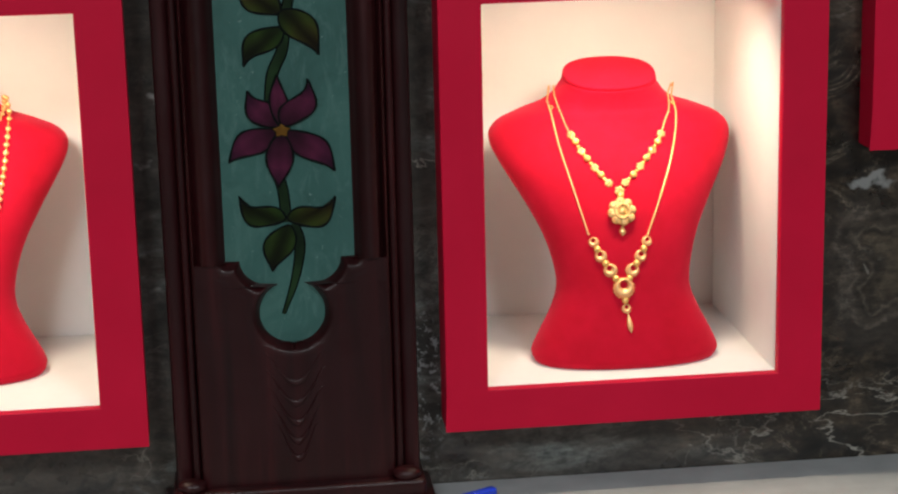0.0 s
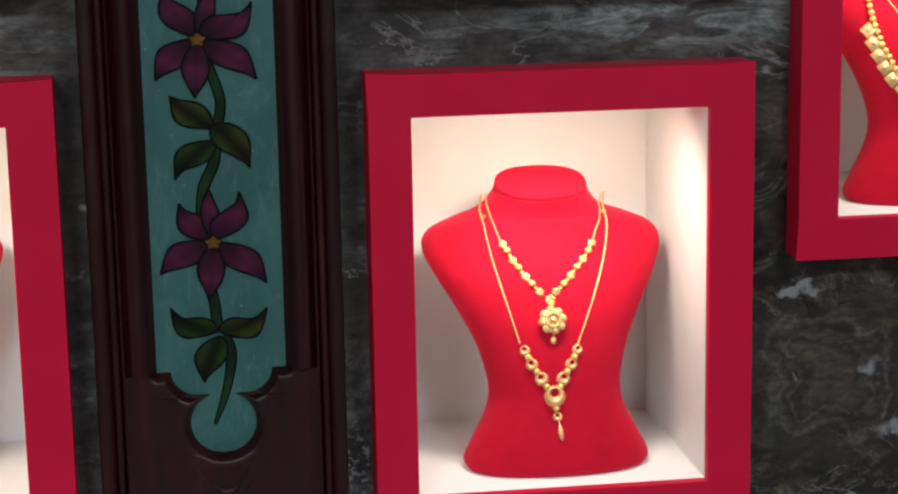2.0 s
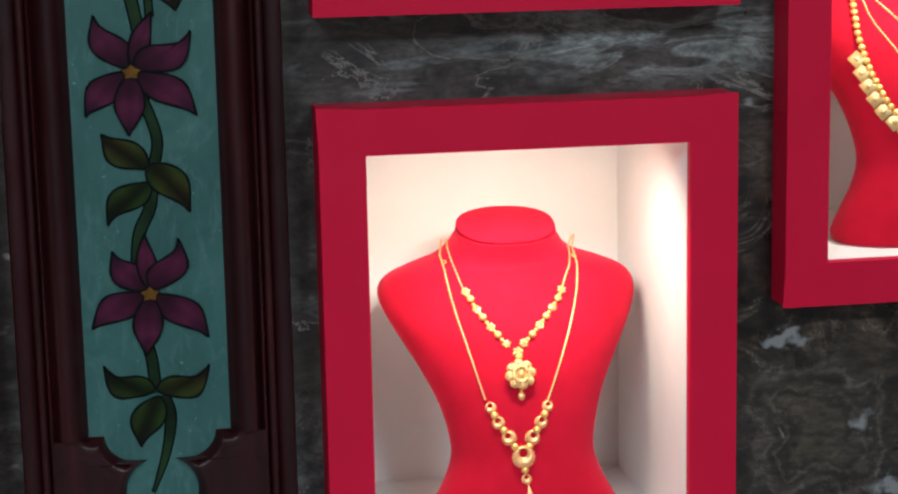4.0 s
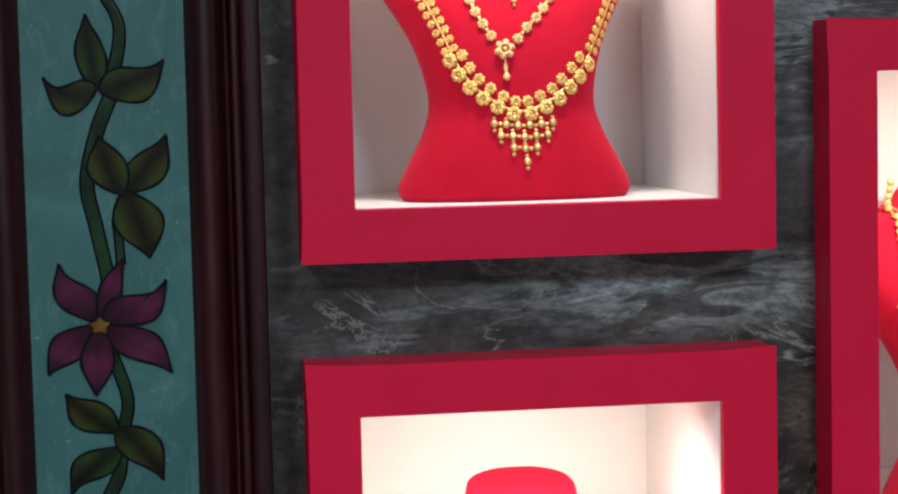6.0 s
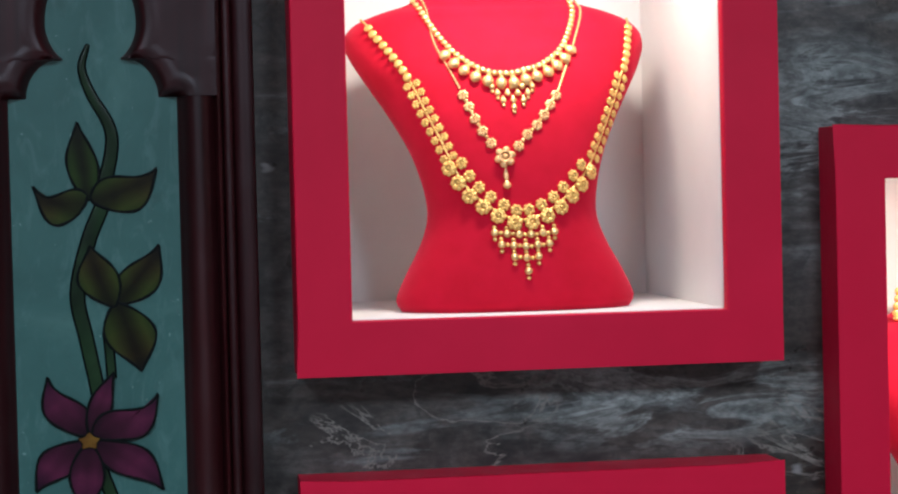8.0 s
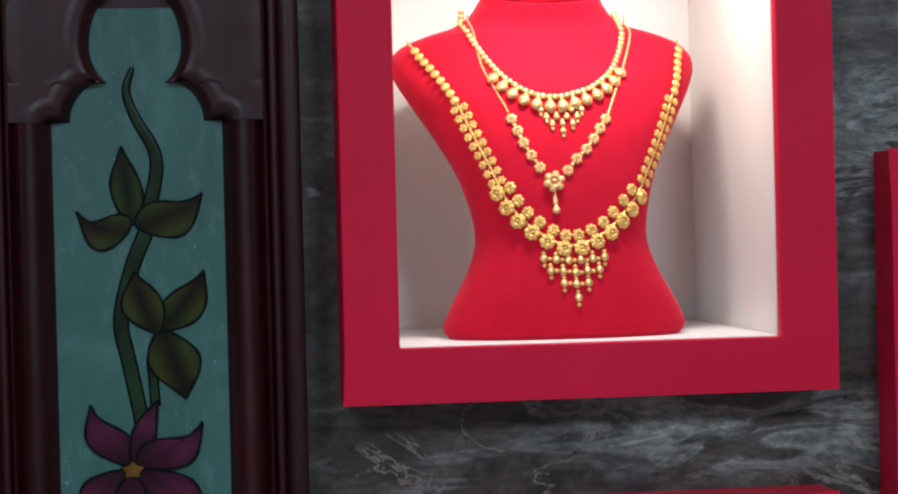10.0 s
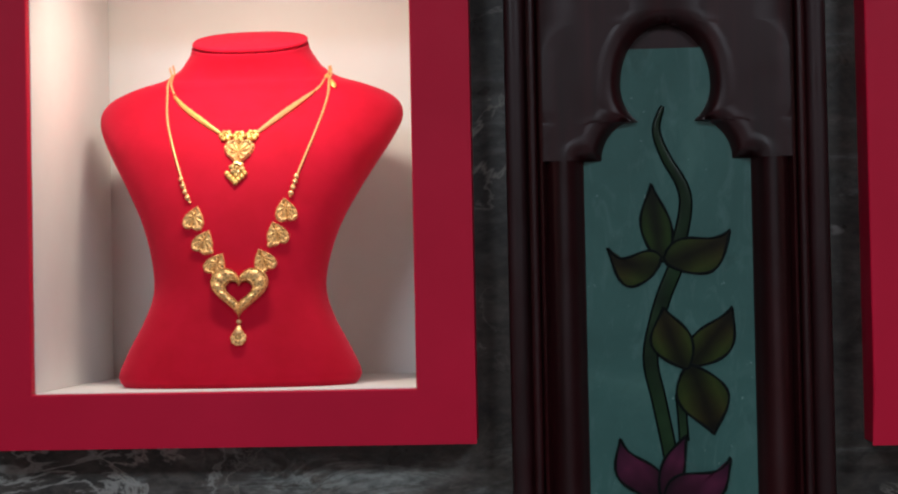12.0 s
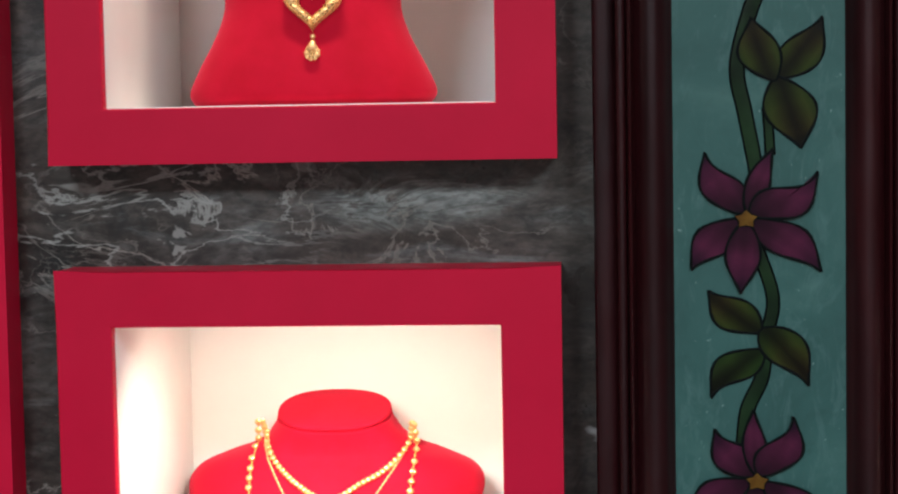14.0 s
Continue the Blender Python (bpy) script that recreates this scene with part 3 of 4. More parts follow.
def swept(profile, z0, z1, side):
    """A straight moulding: a cross-section of (across, out) run upwards."""
    bm = bmesh.new()
    a = [bm.verts.new((side * x, y, z0)) for x, y in profile]
    b = [bm.verts.new((side * x, y, z1)) for x, y in profile]
    n = len(profile)
    for k in range(n):
        bm.faces.new([a[k], a[(k + 1) % n], b[(k + 1) % n], b[k]])
    bm.faces.new(a)
    bm.faces.new(list(reversed(b)))
    return bm


pillar = thing("carved_pillar", (PILLAR_X, PILLAR_Y, 0), "dark mahogany pillar carved around a teal painted glass panel", "pillar")
for side in (-1, 1):
    part("stile", stile_mesh(side), WOOD, pillar, "carved lobed wooden stile")
    thin = [(0.0915, PILLAR_BACK), (0.0915, 0.007)] + [(0.0949 - 0.0033 * math.cos(u), 0.007 - 0.004 * math.sin(u)) for u in np.linspace(0.2, math.pi - 0.2, 6)] + [(0.0982, 0.007), (0.0982, PILLAR_BACK)]
    part("bead_moulding", swept(thin, P_LOW, P_HIGH, side), WOOD, pillar)
    outer = [(0.0986, PILLAR_BACK), (0.0986, 0.014), (0.1030, 0.0105), (0.1095, 0.0095), (0.1130, 0.0115), (0.1145, 0.017), (0.1145, PILLAR_BACK)]
    part("outer_board", swept(outer, P_LOW, P_HIGH, side), WOOD, pillar)

# chevrons cut below the lower lobe
for i, zc in enumerate((1.180, 1.160, 1.141, 1.123, 1.106)):
    bm = bmesh.new()
    w = 0.031 - 0.0030 * i
    for s in (-1, 1):
        rings = []
        for k in range(15):
            u = k / 14
            t_ = 0.0020 * math.sin(math.pi * (0.04 + 0.46 * u)) + 0.0003
            c = (s * w * (1 - u), zc - 0.034 * math.sin(u * math.pi / 2) ** 1.5 + 0.014)
            rings.append([bm.verts.new((c[0], 0.0003 - t_ * math.sin(q), c[1] + 1.6 * t_ * math.cos(q))) for q in np.linspace(0, math.pi, 6)])
        for a, b in zip(rings, rings[1:]):
            for j in range(5):
                bm.faces.new([a[j], a[j + 1], b[j + 1], b[j]])
    part("carved_chevron", bm, WOOD, pillar)

backing = box(bmesh.new(), -0.0900, 0.0900, GLASS_Y + 0.0062, PILLAR_BACK, P_LOW, P_HIGH)
part("backing_board", backing, WOOD, pillar)
base = box(bmesh.new(), -0.118, 0.118, -0.012, PILLAR_BACK, 1.0445, 1.0618, 0.004, 3)
part("plinth_cap", base, WOOD, pillar)
part("plinth", box(bmesh.new(), -0.127, 0.127, -0.022, PILLAR_BACK, 1.0312, 1.0442, 0.003, 3), WOOD, pillar)
for s in (-1, 1):
    bm = bmesh.new()
    bmesh.ops.create_uvsphere(bm, u_segments=14, v_segments=9, radius=1, matrix=Matrix.LocRotScale((s * 0.1, -0.002, 1.066), None, (0.014, 0.011, 0.007)))
    part("carved_foot", bm, WOOD, pillar)

glass = part("glass_panel", box(bmesh.new(), -0.0640, 0.0640, GLASS_Y, GLASS_Y + 0.006, 1.190, 1.9030), GLASS, pillar, "frosted teal glass")


# painted vine on the glass
def paint_sheet(name, rim, material, level, parent, outline=0.00105, root=None, tip=None):
    """A flat patch of thick glass paint with a dark drawn edge; rim is a closed line across and up."""
    y = GLASS_Y - 0.0005 - 0.0002 * level
    bm = bmesh.new()
    mid = sum(rim, Vector((0, 0))) / len(rim)
    vs = [bm.verts.new((p.x, y, p.y)) for p in rim]
    n = len(rim)
    rows = [vs]
    for k, lift in ((0.75, 0.00004), (0.5, 0.00005), (0.25, 0.00005)):
        rows.append([bm.verts.new((mid.x + k * (q.x - mid.x), y - lift, mid.y + k * (q.y - mid.y))) for q in rim])
    heart = bm.verts.new((mid.x, y - 0.00005, mid.y))
    for k in range(n):
        for a, b in zip(rows, rows[1:]):
            bm.faces.new([a[k], a[(k + 1) % n], b[(k + 1) % n], b[k]])
        bm.faces.new([rows[-1][k], rows[-1][(k + 1) % n], heart])
    # u runs from root to tip, v from the edge to the middle line
    root, tip = Vector(root or rim[0]), Vector(tip or rim[n // 2])
    axis, uv = tip - root, bm.loops.layers.uv.new("UVMap")
    side = Vector((-axis.y, axis.x)).normalized()
    offs = lambda q: (q - mid).dot(side)
    half = max(abs(offs(q)) for q in rim)
    for face in bm.faces:
        for loop in face.loops:
            q = Vector((loop.vert.co.x, loop.vert.co.z))
            loop[uv].uv = ((q - root).dot(axis) / axis.length_squared, 1 - abs(offs(q)) / half)
    ob = part(name, bm, material, parent)
    bm = bmesh.new()
    rings = []
    for k in range(n):
        d = (rim[(k + 1) % n] - rim[k - 1]).normalized()
        o = Vector((d.y, -d.x))
        w = outline * (0.75 + 0.4 * math.sin(k * 0.7 + level) ** 2)
        rings.append([bm.verts.new((rim[k].x + o.x * s, y + dy, rim[k].y + o.y * s)) for s, dy in ((-w, 0.0001), (-0.7 * w, -0.00013), (0.7 * w, -0.00013), (w, 0.0001))])
    for k in range(n):
        for j in range(3):
            bm.faces.new([rings[k][j], rings[k][j + 1], rings[(k + 1) % n][j + 1], rings[(k + 1) % n][j]])
    line = new("outline", mesh("outline", bm, LINE))
    line.parent = ob
    return ob


def leaf_rim(a, b, left, right, bend=0.0, belly=0.45):
    """A pointed blade from a to b, with its bulge to either hand and a bent middle line."""
    a, b = Vector(a), Vector(b)
    d = b - a
    o = Vector((-d.y, d.x)).normalized()
    curve = lambda t: a + d * t + o * d.length * (bend * math.sin(math.pi * t) - 0.55 * bend * math.sin(2 * math.pi * t))
    wide = lambda t: math.sin(math.pi * t ** (math.log(0.5) / math.log(belly))) ** (0.9 if t < belly else 1.25)
    one = [curve(t) + o * left * wide(t) for t in np.linspace(0.02, 1, 13)]
    two = [curve(t) - o * right * wide(t) for t in np.linspace(0.98, 0.02, 12)]
    return one + two


def stem(pts, w0, w1, level=0):
    """A drawn stem: a strip with a dark line on either side."""
    line = smooth_line(pts, 5)
    n = len(line)
    y = GLASS_Y - 0.0004 - 0.00012 * level
    sides = []
    for i, p in enumerate(line):
        d = (line[min(i + 1, n - 1)] - line[max(i - 1, 0)]).normalized()
        k = i / (n - 1)
        sides.append((p, Vector((-d.y, d.x)), (w0 + (w1 - w0) * (k ** 0.5 if w1 > w0 else k ** 2)) / 2))
    bm = bmesh.new()
    rows = [[bm.verts.new((p.x + o.x * s * w, y - dy, p.y + o.y * s * w)) for s, dy in ((-1, 0), (-0.5, 0.0004), (0.5, 0.0004), (1, 0))] for p, o, w in sides]
    for a, b in zip(rows, rows[1:]):
        for j in range(3):
            bm.faces.new([a[j], a[j + 1], b[j + 1], b[j]])
    ob = part("stem", bm, STEM, glass)
    bm = bmesh.new()
    for s in (-1, 1):
        rows = [[bm.verts.new((p.x + o.x * (s * w + q), y + dy, p.y + o.y * (s * w + q))) for q, dy in ((-0.0009, 0.0002), (0, -0.0006), (0.0009, 0.0002))] for p, o, w in sides]
        for a, b in zip(rows, rows[1:]):
            for j in range(2):
                bm.faces.new([a[j], a[j + 1], b[j + 1], b[j]])
    line_ob = new("outline", mesh("outline", bm, LINE))
    line_ob.parent = ob


stem([(-0.0023, 1.8619), (-0.0071, 1.8449), (-0.0009, 1.8257), (0.0099, 1.8063), (0.0126, 1.7909), (0.0082, 1.7682), (0.0020, 1.7520)], 0.0012, 0.0098)
stem([(0.0038, 1.7453), (-0.0063, 1.7207), (-0.0147, 1.6845), (-0.0095, 1.6537), (-0.0035, 1.622), (-0.0005, 1.602)], 0.0098, 0.0090)
stem([(0.0055, 1.6572), (0.0068, 1.6418), (0.0078, 1.6235)], 0.0055, 0.0060)
stem([(-0.0018, 1.5601), (0.0091, 1.5245), (0.0047, 1.4983)], 0.0080, 0.0085)
stem([(0.0033, 1.4831), (0.0003, 1.4661), (-0.0091, 1.4453), (-0.0125, 1.4149)], 0.0090, 0.0095)
stem([(-0.0101, 1.3642), (-0.0038, 1.339), (-0.0018, 1.3101)], 0.0085, 0.0090)
stem([(0.0037, 1.3082), (0.0095, 1.288), (0.0037, 1.2554), (-0.0079, 1.2237)], 0.0100, 0.0018)

LEAVES = [  # root, tip, bulge left, bulge right, bend, belly, dark
    ((-0.0045, 1.7500), (-0.0113, 1.8068), 0.0085, 0.0085, 0.02, 0.45, 1), ((-0.0038, 1.7513), (0.0438, 1.7731), 0.0090, 0.0130, -0.10, 0.42, 0),
    ((-0.0052, 1.7533), (-0.0436, 1.7618), 0.0155, 0.0040, 0.16, 0.36, 0), ((0.0117, 1.6742), (-0.0046, 1.7187), 0.0125, 0.0095, 0.04, 0.50, 0),
    ((0.0106, 1.6769), (0.0440, 1.7183), 0.0085, 0.0120, -0.05, 0.45, 0), ((0.0117, 1.6782), (0.0289, 1.6278), 0.0135, 0.0140, 0.05, 0.48, 0),
    ((0.0019, 1.4996), (-0.0356, 1.5299), 0.0085, 0.0110, 0.08, 0.50, 0), ((0.0000, 1.5028), (0.0331, 1.4625), 0.0125, 0.0085, 0.06, 0.40, 0),
    ((0.0032, 1.4882), (-0.0343, 1.4542), 0.0085, 0.0095, -0.10, 0.45, 1), ((-0.0021, 1.3131), (-0.0436, 1.3365), 0.0105, 0.0060, 0.14, 0.42, 1),
    ((-0.0015, 1.3129), (0.0436, 1.3325), 0.0060, 0.0105, -0.14, 0.42, 0), ((0.0014, 1.3079), (-0.0163, 1.2646), 0.0100, 0.0110, -0.06, 0.45, 1)]
for i, (a, b, l, r, bend, belly, dark) in enumerate(LEAVES):
    paint_sheet("leaf", leaf_rim(a, b, 1.26 * l, 1.26 * r, bend, belly), LEAF_DARK if dark else LEAF, 3 + i % 4, glass, root=a, tip=b)

FLOWERS = [  # heart, tips
    ((-0.0091, 1.5815), [(-0.0356, 1.6238), (0.0087, 1.6257), (0.0374, 1.6102), (0.0392, 1.5446), (-0.0131, 1.5307), (-0.0451, 1.5464)]),
    ((-0.0027, 1.3973), [(-0.0302, 1.4307), (-0.0047, 1.4437), (0.0210, 1.4388), (0.0412, 1.3583), (-0.0074, 1.3461), (-0.0485, 1.3693)])]
for heart, tips in FLOWERS:
    h = Vector(heart)
    for i, tip in enumerate(tips):
        d = Vector(tip) - h
        w = 0.0118 if i != 1 else 0.0080
        bend = (0.10, 0.02, -0.13, 0.07, 0.0, -0.07)[i]
        paint_sheet("petal", leaf_rim(h + d * 0.04, h + d * 1.06, w, w * 1.05, bend, 0.42 if i < 3 else 0.48), PETAL, 8 + (i * 2) % 5, glass, root=h, tip=tip)
    star = [h + Vector((0, -0.002)) + Vector((math.cos(k * math.pi / 5 + 0.3), 0.8 * math.sin(k * math.pi / 5 + 0.3))) * (0.0085 if k % 2 == 0 else 0.0055) for k in range(10)]
    paint_sheet("flower_centre", star, CENTRE, 14, glass, 0.0005)


# ---- necklaces ----
def seat(x, z, off=0.0):
    """A pose on a bust's front: x across, y into the velvet, z up along it."""
    e = 0.003
    p = Vector((x, chest_y(x, z), z))
    up = (Vector((x, chest_y(x, z + e), z + e)) - Vector((x, chest_y(x, z - e), z - e))).normalized()
    across = (Vector((x + e, chest_y(x + e, z), z)) - Vector((x - e, chest_y(x - e, z), z))).normalized()
    into = up.cross(across).normalized()
    right = into.cross(up)
    m = Matrix((right, into, up)).transposed().to_4x4()
    m.translation = p - into * off
    return m


def sphere(bm, c, r, seg=10):
    r3 = r if isinstance(r, tuple) else (r, r, r)
    bmesh.ops.create_uvsphere(bm, u_segments=seg, v_segments=max(5, seg - 3), radius=1, matrix=Matrix.LocRotScale(c, None, r3))


def bead_mesh(r, material, flat=0.7):
    bm = bmesh.new()
    sphere(bm, (0, -flat * r, 0), (r, flat * r, r), 12)
    return mesh("bead", bm, material)


def rosette_mesh(r, material, petals=7, name="rosette"):
    """A small stamped flower: a rim of knobs round a cupped heart."""
    bm = bmesh.new()
    for k in range(petals):
        a = 2 * math.pi * k / petals + 0.3
        sphere(bm, (0.68 * r * math.cos(a), -0.28 * r, 0.68 * r * math.sin(a)), (0.36 * r, 0.28 * r, 0.36 * r), 8)
    ring(bm, 0.5 * r, 0.13 * r, -0.5 * r)
    sphere(bm, (0, -0.4 * r, 0), (0.26 * r, 0.26 * r, 0.26 * r), 8)
    disc(bm, 0.72 * r, -0.1 * r)
    if r > 0.01:
        sphere(bm, (0, -0.2 * r, 0), (0.66 * r, 0.28 * r, 0.66 * r), 14)
    return mesh(name, bm, material)


def ring(bm, r, t, y, cx=0.0, cz=0.0, n=20, m=7):
    rows = []
    for i in range(n):
        a = 2 * math.pi * i / n
        rows.append([bm.verts.new((cx + (r + t * math.cos(b)) * math.cos(a), y + t * math.sin(b), cz + (r + t * math.cos(b)) * math.sin(a))) for b in np.linspace(0, 2 * math.pi, m, endpoint=False)])
    for i in range(n):
        for j in range(m):
            bm.faces.new([rows[i][j], rows[i][(j + 1) % m], rows[(i + 1) % n][(j + 1) % m], rows[(i + 1) % n][j]])


def disc(bm, r, y, n=18, thick=0.0006):
    a = [bm.verts.new((r * math.cos(2 * math.pi * k / n), y, r * math.sin(2 * math.pi * k / n))) for k in range(n)]
    b = [bm.verts.new((v.co.x, y + thick, v.co.z)) for v in a]
    bm.faces.new(a)
    bm.faces.new(b[::-1])
    for k in range(n):
        bm.faces.new([a[k], b[k], b[(k + 1) % n], a[(k + 1) % n]])


def moon_mesh(r, material, hole=0.36, up=0.34):
    """A puffed round link with a hole set high in it."""
    bm = bmesh.new()
    rows, n, m = [], 28, 9
    for i in range(n):
        a = 2 * math.pi * i / n
        d = Vector((math.cos(a), math.sin(a)))
        inner, outer = Vector((0, up * r)) + d * hole * r, d * r
        row = []
        for j in range(m):
            k = j / (m - 1)
            p = inner.lerp(outer, k)
            row.append(bm.verts.new((p.x, -0.10 * r - 0.42 * r * math.sin(math.pi * k) ** 0.8 * (0.5 + 0.5 * (outer - inner).length / r), p.y)))
        rows.append(row)
    for i in range(n):
        for j in range(m - 1):
            bm.faces.new([rows[i][j], rows[(i + 1) % n][j], rows[(i + 1) % n][j + 1], rows[i][j + 1]])
        bm.faces.new([rows[i][m - 1], rows[(i + 1) % n][m - 1], rows[(i + 1) % n][0], rows[i][0]])
    # granulated edge
    for i in range(18):
        a = 2 * math.pi * i / 18
        sphere(bm, (r * math.cos(a), -0.12 * r, r * math.sin(a)), 0.085 * r, 6)
    return mesh("round_link", bm, material)


def heart_at(t, w, h, leaf=False):
    """A heart's edge, point down, centred near its middle; a leaf heart has hardly a cleft."""
    x = 16 * math.sin(t) ** 3
    if leaf:
        y = (13 * math.cos(t) - 3.4 * math.cos(2 * t) - 1.6 * math.cos(3 * t) + 3.5) / 13.5
    else:
        y = (13 * math.cos(t) - 5 * math.cos(2 * t) - 2 * math.cos(3 * t) - math.cos(4 * t) + 2.5) / 14.5
    return Vector((x / 16 * w, y * h))


def heart_mesh(w, h, hole, material, flip=False, name="heart"):
    """A heart of half width w and half height h: a raised smooth rim round chased leaf ribs, or round a heart-shaped hole."""
    bm = bmesh.new()
    n, m, s = 72, 13, -1 if flip else 1
    rows = []
    for i in range(n):
        t = 2 * math.pi * i / n
        e = heart_at(t, w, h, hole == 0.0)
        row = []
        for j in range(m):
            k = j / (m - 1)
            q = e * (hole + (1 - hole) * k)
            if hole:
                # a bevelled band between two rims
                rise = 0.13 + 0.17 * math.sin(math.pi * k) + 0.035 * math.sin(18 * t) * math.sin(math.pi * k) + (0.09 if j in (1, m - 2) else 0.0)
            else:
                # ribs fan out from a middle ridge
                rise = 0.12 + 0.26 * (1 - k) * (1 - 0.6 * abs(math.sin(t))) + 0.06 * math.sin(13 * t) * min(1, 3 * k) * (k < 0.85) + (0.12 if j >= m - 3 else 0.0)
            row.append(bm.verts.new((q.x, -rise * w if j < m - 1 else 0.0, s * q.y)))
        rows.append(row)
    for i in range(n):
        for j in range(m - 1):
            bm.faces.new([rows[i][j], rows[(i + 1) % n][j], rows[(i + 1) % n][j + 1], rows[i][j + 1]])
    bmesh.ops.remove_doubles(bm, verts=bm.verts, dist=1e-6)
    return mesh(name, bm, material)


def drop_mesh(w, h, material, name="drop"):
    bm = bmesh.new()
    rows, n = [], 12
    for k in range(9):
        u = k / 8
        r = w * math.sin(math.pi * u ** 1.5) ** 0.8 + 0.0002
        rows.append([bm.verts.new((r * math.cos(2 * math.pi * i / n), -0.6 * w + 0.7 * r * math.sin(2 * math.pi * i / n), h * (1 - 2 * u))) for i in range(n)])
    for a, b in zip(rows, rows[1:]):
        for i in range(n):
            bm.faces.new([a[i], a[(i + 1) % n], b[(i + 1) % n], b[i]])
    bm.faces.new(rows[0])
    bm.faces.new(rows[-1][::-1])
    return mesh(name, bm, material)


def cord_mesh(line, r, material, knots=0, flat=1.0, r1=None):
    """A chain seen from a way off: a tube whose girth swells link by link."""
    bm = bmesh.new()
    rows, n, m = [], len(line), 7
    for i, p in enumerate(line):
        d = (line[min(i + 1, n - 1)] - line[max(i - 1, 0)]).normalized()
        o = d.cross(Vector((0, -1, 0))).normalized()
        q = d.cross(o)
        k = i / (n - 1)
        g = (r + ((r1 or r) - r) * math.sin(math.pi * k)) * (1 + (0.35 * (-1) ** i if knots else 0))
        rows.append([bm.verts.new(p + o * g * math.cos(a) + q * g * flat * math.sin(a)) for a in np.linspace(0, 2 * math.pi, m, endpoint=False)])
    for a, b in zip(rows, rows[1:]):
        for j in range(m):
            bm.faces.new([a[j], a[(j + 1) % m], b[(j + 1) % m], b[j]])
    bm.faces.new(rows[0])
    bm.faces.new(rows[-1][::-1])
    return mesh("chain", bm, material)


def on_chest(pts, off, step=0.0016):
    """A line over the velvet through places across and up."""
    flat = [Vector(settle(*p)) for p in smooth_line(pts, 12)]
    out, want = [], 0.0
    run = 0.0
    for a, b in zip(flat, flat[1:]):
        d = (b - a).length
        while run + d >= want:
            p = a.lerp(b, (want - run) / max(d, 1e-9))
            out.append(Vector((p.x, chest_y(p.x, p.y) - off, p.y)))
            want += step
        run += d
    return out


def set_on(name, me, parent, x, z, off=0.0, turn=0.0, label=""):
    ob = new(name, me)
    ob.parent = parent
    ob.matrix_local = seat(*settle(x, z), off) @ pose(0, 0, 0, 0, turn, 0)
    return tagged(ob, label)


HANGS = {"c1": (0.0057, 1.0044, -0.0143, -0.0019, 0.8284, 0.6324), "c2": (0.0028, 1.0033, -0.0019, -0.004, 1.1013, -0.4895), "l2": (-0.0039, 1.0173, 0.0034, -0.0023, 1.1141, -0.4859), "l1": (-0.009, 1.0256, 0.0424, -0.0023, 0.8315, 0.685), "r": (0.0096, 1.0344, -0.0698, -0.0047, 1.0087, -0.0596)}
HANG = None


def settle(x, z):
    """How a necklace sits on its own bust: shifted across, drawn in and let down a little."""
    a, b, c, d, e, f = HANG
    return a + b * x + c * z, d + e * z + f * z * z


def necklace(key, label):
    global HANG
    HANG = HANGS[key]
    return thing("necklace", BUST_AT[key], label, "necklace", "necklaces")


def strand(parent, pts, r, material=None, knots=1, label="", r1=None, flat=1.0):
    return part("chain", cord_mesh(on_chest(pts, r * 0.9), r, material or ROSE, knots, flat, r1), None, parent, label)


def walk_along(pts, step):
    """Places at even steps along a line across and up, with the way it runs, in degrees."""
    flat, out, run, want = smooth_line(pts, 12), [], 0.0, 0.0
    for a, b in zip(flat, flat[1:]):
        d = (b - a).length
        while run + d >= want:
            p = a.lerp(b, (want - run) / max(d, 1e-9))
            out.append((p.x, p.y, math.degrees(math.atan2(b.y - a.y, b.x - a.x))))
            want += step
        run += d
    return out


def clasp(parent, x, z):
    bm = bmesh.new()
    ring(bm, 0.0022, 0.0006, -0.0008, n=12, m=6)
    set_on("clasp", mesh("clasp", bm, GOLD), parent, x, z, 0.0004)


# lower box beside the pillar: a beaded flower necklace over a chain with round links
n = necklace("c1", "gold beaded necklace with a flower pendant on red bust")
strand(n, [(-0.0586, 0.2652), (-0.0569, 0.2504), (-0.0538, 0.2384), (-0.0494, 0.2269)], 0.0008)
strand(n, [(0.0402, 0.2250), (0.0470, 0.2362), (0.0542, 0.2466), (0.0607, 0.2641)], 0.0008)
small, plain = rosette_mesh(0.0042, BRIGHT, 6), bead_mesh(0.0035, GOLD)
FINE = bead_mesh(0.0019, GOLD)
LEFT = [(-0.0487, 0.2269), (-0.0454, 0.2213), (-0.0412, 0.2141), (-0.0368, 0.2080), (-0.0309, 0.2010), (-0.0258, 0.1950), (-0.0189, 0.1880)]
RIGHT = [(-0.0029, 0.1878), (0.0057, 0.1940), (0.0138, 0.2005), (0.0210, 0.2066), (0.0283, 0.2126), (0.0350, 0.2185), (0.0402, 0.2250)]
for side in (LEFT, RIGHT[::-1]):
    for i, (x, z) in enumerate(side):
        set_on("rosette" if i % 2 == 0 else "bead", small if i % 2 == 0 else plain, n, x, z, 0.0, 31 * i)
        if i:
            px, pz = side[i - 1]
            set_on("link", FINE, n, (x + px) / 2, (z + pz) / 2, -0.0008)
set_on("rosette", rosette_mesh(0.0052, BRIGHT, 6), n, -0.0094, 0.1810, 0.0, 0)
